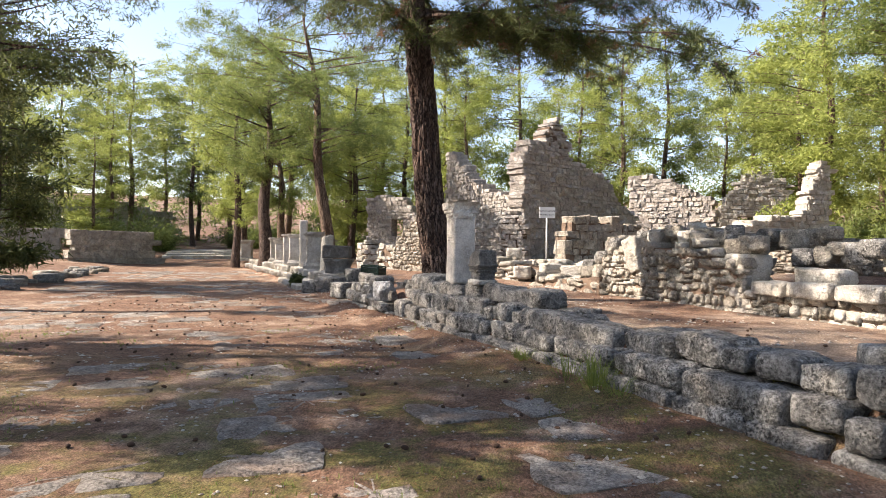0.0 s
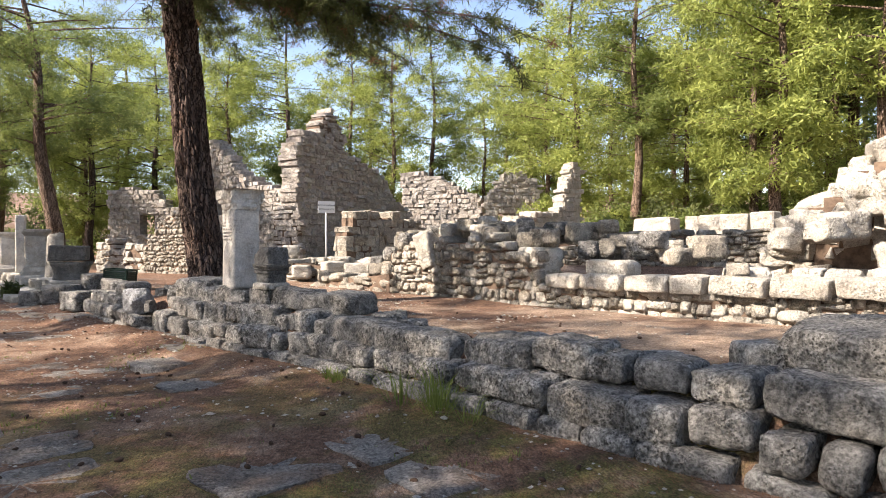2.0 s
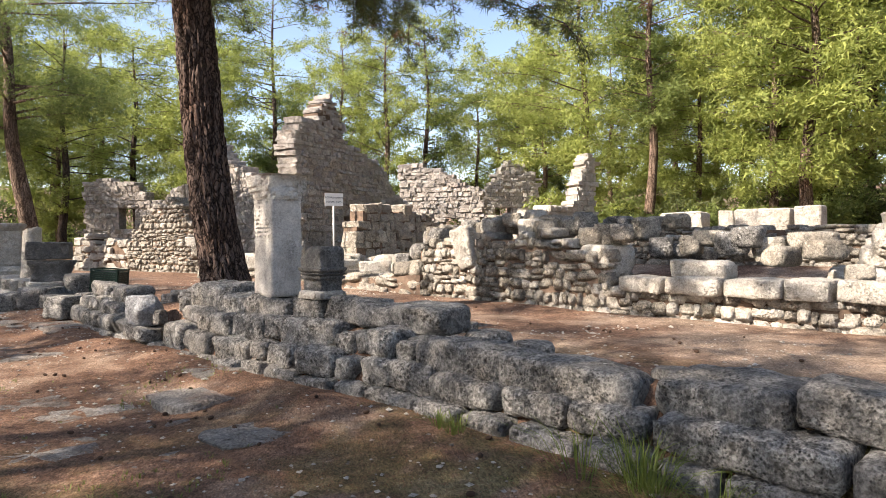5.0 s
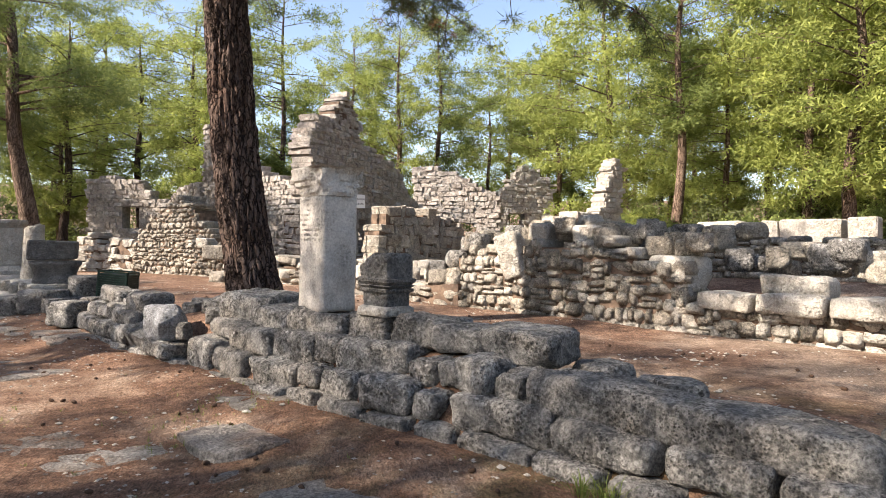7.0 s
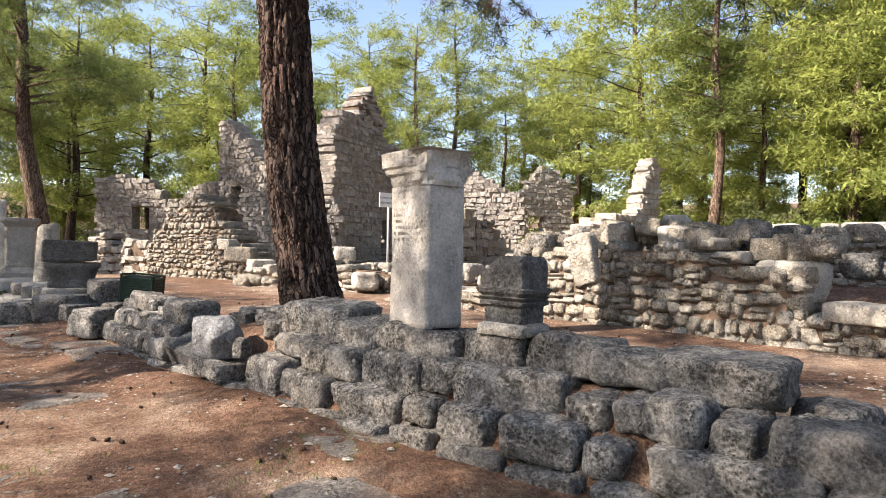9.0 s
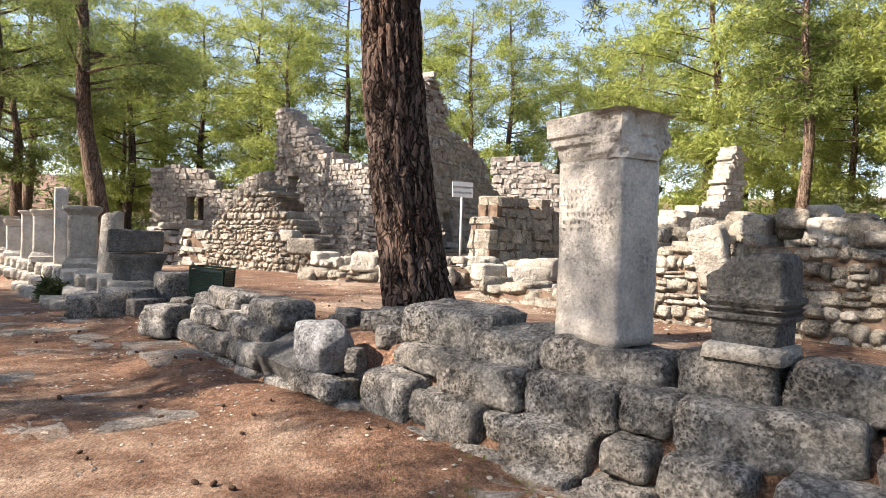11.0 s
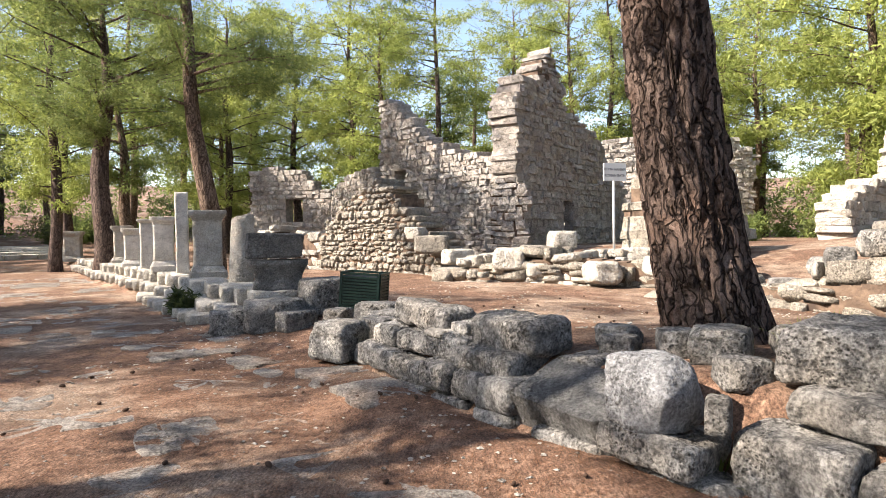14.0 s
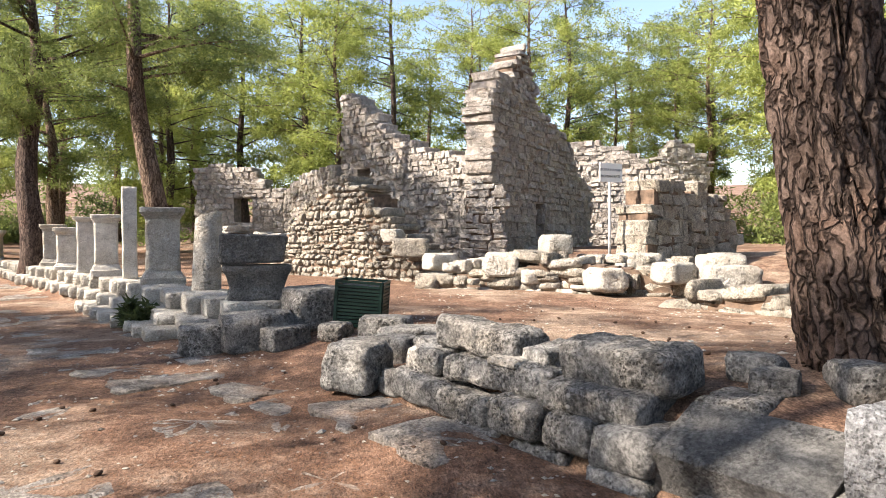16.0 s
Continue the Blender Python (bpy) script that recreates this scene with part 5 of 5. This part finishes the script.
def shrub(x, y, s, material, label):
    th = thing("shrub", label, "shrub", pose(x, y, ground_at(x, y) - 0.05), "undergrowth")
    data = ([], [])
    cs, rr = [], []
    for i in range(9):
        tw = bent((0, 0, 0), (rg.uniform(-1, 1), rg.uniform(-1, 1), rg.uniform(0.6, 1.6)), s * rg.uniform(0.6, 1.1), 4, 0.0, rg, 0.2)
        tube(data, tw, [0.02, 0.017, 0.013, 0.01, 0.006], 4)
        for q in tw[1:]:
            cs.append(tuple(q))
            rr.append(s * rg.uniform(0.18, 0.34))
    mesh_object("stems", raw_mesh("stems", data[0], data[1], True), BARK, th)
    blades("leaves", cs, rr, 55, 0.12 + 0.05 * s, 0.022 + 0.006 * s, rg.randrange(9999), material, th, 0.8, 0.0)
    return th


for i in range(34):
    u, v = rg.uniform(-4, 26), rg.uniform(22.5, 30)
    p = at(u, v)
    shrub(p.x, p.y, rg.uniform(0.9, 2.2), rg.choice((NEEDLE_DARK, NEEDLE, NEEDLE)), "green undergrowth shrub at the foot of the woods")
for i in range(22):
    u, v = rg.uniform(-8, 16), rg.uniform(31, 42)
    p = at(u, v)
    shrub(p.x, p.y, rg.uniform(1.6, 3.0), rg.choice((NEEDLE_DARK, NEEDLE)), "dark undergrowth shrub between the pines")
for i in range(14):
    u, v = rg.uniform(36, 50), rg.uniform(13, 24)
    p = at(u, v)
    shrub(p.x, p.y, rg.uniform(1.0, 2.2), NEEDLE, "green undergrowth shrub behind the ruins")
for i in range(30):
    u, v = rg.uniform(60, 70), rg.uniform(-16, 12)
    if -6.5 < v < 0.8 and u < 67:
        continue
    p = at(u, v)
    shrub(p.x, p.y, rg.uniform(1.8, 3.2), rg.choice((NEEDLE, NEEDLE_DARK)), "green undergrowth shrub at the end of the street")
p = at(23.6, 2.05)
shrub(p.x, p.y, 0.45, NEEDLE_DARK, "small dark shrub at the foot of the platform")

# ---- grass ----


def tuft(bm_rows, x, y, z, h, n, spread, g):
    verts, faces = bm_rows
    for _ in range(n):
        a, r = g.uniform(0, 2 * math.pi), spread * g.random()
        bx, by = x + r * math.cos(a) * 0.5, y + r * math.sin(a) * 0.5
        hh = h * g.uniform(0.5, 1.1)
        ox, oy = math.cos(a) * r * g.uniform(0.5, 1.6), math.sin(a) * r * g.uniform(0.5, 1.6)
        w = 0.002 + 0.004 * h
        sx, sy = -math.sin(a) * w, math.cos(a) * w
        k = len(verts)
        verts += [(bx - sx, by - sy, z), (bx + sx, by + sy, z), (bx + ox * 0.45 - sx, by + oy * 0.45 - sy, z + hh * 0.65), (bx + ox * 0.45 + sx, by + oy * 0.45 + sy, z + hh * 0.65), (bx + ox * 1.3, by + oy * 1.3, z + hh * 0.92)]
        faces += [(k, k + 1, k + 3, k + 2), (k + 2, k + 3, k + 4)]


def grass_clump(u, v, h, n, spread, label="clump of long green grass against the wall"):
    g = random.Random(int(u * 100))
    rows = ([], [])
    p = at(u, v)
    for i in range(5):
        q = at(u + g.uniform(-spread, spread), v + g.uniform(-0.1, 0.12))
        tuft(rows, q.x - p.x, q.y - p.y, ground_z(*uv_of(q.x, q.y)) - ground_z(u, v), h * g.uniform(0.7, 1.1), n, spread, g)
    ob = mesh_object("grass_tuft", raw_mesh("grass_tuft", rows[0], rows[1]), GRASS)
    ob.location = (p.x, p.y, ground_z(u, v) - 0.01)
    return tagged(ob, label, "grass", "grass clumps")


grass_clump(5.75, 3.46, 0.36, 36, 0.36)
grass_clump(5.3, 3.48, 0.22, 24, 0.26)
grass_clump(7.2, 3.42, 0.16, 30, 0.14, "short grass at the foot of the wall")
grass_clump(12.75, 4.05, 0.28, 30, 0.16, "yellowing weeds between stones near the pine")
grass_clump(12.9, 3.05, 0.16, 30, 0.14, "dry grass under a boulder")
grass_clump(11.6, 21.2, 0.5, 40, 0.3, "grass before squared blocks")
gg = random.Random(66)
rows = ([], [])
count = 0
while count < 2600:
    u, v = gg.uniform(-1, 13), gg.uniform(-5.5, 3.3)
    if noise.noise(Vector((u * 0.7, v * 0.7, 11.0))) + 0.35 * smooth(7, -1, u) + 0.2 * smooth(0, -4, v) < 0.30 or abs(v - wall_line(u)) < 0.05:
        if gg.random() > 0.03:
            continue
    p = at(u, v)
    tuft(rows, p.x, p.y, ground_z(u, v) - 0.005, gg.uniform(0.02, 0.06), 5, 0.035, gg)
    count += 1
tagged(mesh_object("grass", raw_mesh("grass", rows[0], rows[1]), GRASS), "thin short grass and moss on the old street", "grass", "", "stuff")

# ---- fallen needles, pebbles and cones ----


def litter(name, count, test, size, material, label, seed, flat=0.5):
    g = random.Random(seed)
    verts, faces = [], []
    base = [(1, 0, 0), (0.2, 0.9, 0.1), (-0.9, 0.3, 0), (-0.3, -0.8, 0.1), (0.1, 0.05, 0.8), (0, 0, -0.7)]
    tri = [(0, 1, 4), (1, 2, 4), (2, 3, 4), (3, 0, 4), (1, 0, 5), (2, 1, 5), (3, 2, 5), (0, 3, 5)]
    n = 0
    while n < count:
        u, v = g.uniform(-2, 22), g.uniform(-5, 9)
        if not test(u, v):
            continue
        p, s, a = at(u, v, ground_z(u, v)), size * g.uniform(0.4, 1.0) * (1.8 if g.random() < 0.08 else 1.0), g.uniform(0, 6.28)
        k = len(verts)
        for x, y, z in base:
            x, y, z = x * s * g.uniform(0.7, 1.2), y * s * g.uniform(0.6, 1.1), z * s * flat * g.uniform(0.7, 1.2)
            verts.append((p.x + x * math.cos(a) - y * math.sin(a), p.y + x * math.sin(a) + y * math.cos(a), p.z + z + s * flat * 0.3))
        faces += [tuple(k + i for i in f) for f in tri]
        n += 1
    ob = mesh_object(name, raw_mesh(name, verts, faces), material)
    return tagged(ob, label, name.replace("_", " "), "", "stuff")


def near_wall(u, v):
    d = wall_line(u) - v
    if v > 4.4:
        return noise.noise(Vector((u, v, 4))) > 0.1
    return d > 0.05 and noise.noise(Vector((u * 0.9, v * 0.9, 2.0))) + 0.5 * math.exp(-d / 0.8) > 0.18


litter("pebbles", 2600, near_wall, 0.03, PALE, "small pale pebbles and stone chips on the ground", 81)
litter("stone_chips", 5200, lambda u, v: v < wall_line(u) - 0.02 or v > 4.6, 0.02, PAVING, "brown stone chips scattered on the earth", 82)

# fallen pine needles lying thick by the wall
gn = np.random.default_rng(12)
N = 70000
uu = gn.uniform(-1.5, 20, N)
dd = np.abs(gn.normal(0, 2.1, N))
vv = np.array([wall_line(a) for a in uu]) - dd
pts = np.array([tuple(at(a, b, ground_z(a, b) + 0.004)) for a, b in zip(uu, vv)])
ang = gn.uniform(0, np.pi, N)
ln = gn.uniform(0.03, 0.07, N)
dx, dy = np.cos(ang) * ln, np.sin(ang) * ln
wx, wy = -np.sin(ang) * 0.0018, np.cos(ang) * 0.0018
tri = np.stack([pts + np.stack([wx, wy, 0 * wx], 1), pts - np.stack([wx, wy, 0 * wx], 1), pts + np.stack([dx, dy, gn.uniform(0, 0.012, N)], 1)], 1).reshape(-1, 3)
mesh = raw_mesh("fallen_needles", tri.tolist(), [(3 * i, 3 * i + 1, 3 * i + 2) for i in range(N)])
tagged(mesh_object("fallen_needles", mesh, BROWN_LEAF), "fallen red-brown pine needles along the wall", "pine needles", "", "stuff")


def cone_mesh():
    bm = bmesh.new()
    bmesh.ops.create_icosphere(bm, subdivisions=2, radius=1.0)
    for v in bm.verts:
        k = 1 + 0.22 * math.sin(v.co.z * 12) * math.cos(math.atan2(v.co.y, v.co.x) * 6 + v.co.z * 8)
        v.co = Vector((v.co.x * k * 0.6, v.co.y * k * 0.6, v.co.z))
    mesh = bpy.data.meshes.new("pine_cone")
    bm.to_mesh(mesh)
    bm.free()
    mesh.materials.append(CONE)
    return mesh


CONES = cone_mesh()
rc = random.Random(91)
placed = 0
while placed < 280:
    u, v = rc.uniform(3, 19), rc.uniform(-3.5, 8.5)
    if wall_line(u) - 0.1 < v < wall_line(u) + 1.0 or (v > 4 and rc.random() < 0.6):
        continue
    p = at(u, v, ground_z(u, v) + 0.015)
    ob = new("pine_cone", CONES)
    ob.matrix_basis = pose(p.x, p.y, p.z, 90 + rc.uniform(-20, 20), 0, rc.uniform(0, 360)) @ Matrix.Scale(rc.uniform(0.02, 0.032), 4)
    tagged(ob, "dark brown fallen pine cone on the earth", "pine cone", "fallen cones")
    placed += 1

# ---- paving slabs of the old street, worn and half buried ----


def slab_mesh(seed):
    g = random.Random(seed)
    n = 24
    ring = []
    for i in range(n):
        a = 2 * math.pi * i / n
        c, s = math.cos(a), math.sin(a)
        k = (abs(c) ** 12 + abs(s) ** 12) ** (-1 / 12)
        w = 1 - 0.3 * max(0.0, noise.noise(Vector((c * 1.6 + seed, s * 1.6, 2.0)))) + g.uniform(-0.05, 0.03)
        ring.append((c * k * 0.5 * w, s * k * 0.5 * w))
    verts = [(x, y, -1.0) for x, y in ring] + [(x * 0.99, y * 0.99, -0.06) for x, y in ring] + [(x * 0.93, y * 0.93, g.uniform(-0.10, 0.08)) for x, y in ring] + [(x * 0.5, y * 0.5, g.uniform(-0.10, 0.14)) for x, y in ring] + [(0, 0, 0.05)]
    faces = []
    for r in range(3):
        for i in range(n):
            j = (i + 1) % n
            faces.append((r * n + i, r * n + j, (r + 1) * n + j, (r + 1) * n + i))
    faces += [(3 * n + i, 3 * n + (i + 1) % n, 4 * n) for i in range(n)]
    m = raw_mesh("paving_slab", verts, faces, True)
    m.materials.append(PAVING)
    return m


SLABS = [slab_mesh(700 + i) for i in range(16)]
rv = random.Random(17)
laid = 0
u = -3.0
while u < 40 and laid < 298:
    d = rv.uniform(0.55, 0.95) * (1.0 if u < 24 else 1.5)
    v = -6.5 + rv.uniform(0, 0.5)
    while v < wall_line(u) - 0.45:
        w = rv.uniform(0.5, 1.35) * (1.0 if u < 24 else 1.5)
        show = noise.noise(Vector((u * 0.28, v * 0.33, 21.0))) + 0.25 * smooth(3.0, 0.0, abs(v + 0.4)) - 0.25 * smooth(2.0, 0.8, wall_line(u) - v)
        if show > -0.2 and rv.random() < 0.85:
            p = at(u + d / 2, v + w / 2, 0)
            z = ground_z(u + d / 2, v + w / 2) + rv.uniform(-0.022, 0.010)
            ob = new("paving_slab", rv.choice(SLABS))
            ob.parent = ground
            ob.matrix_basis = pose(p.x, p.y, z, rv.uniform(-2.2, 2.2), rv.uniform(-2.2, 2.2), TURN + rv.uniform(-7, 7)) @ Matrix.Diagonal((d * 0.98, w * 0.97, 0.12, 1))
            laid += 1
        v += w + rv.uniform(0.02, 0.2)
    u += d + rv.uniform(0.02, 0.12)
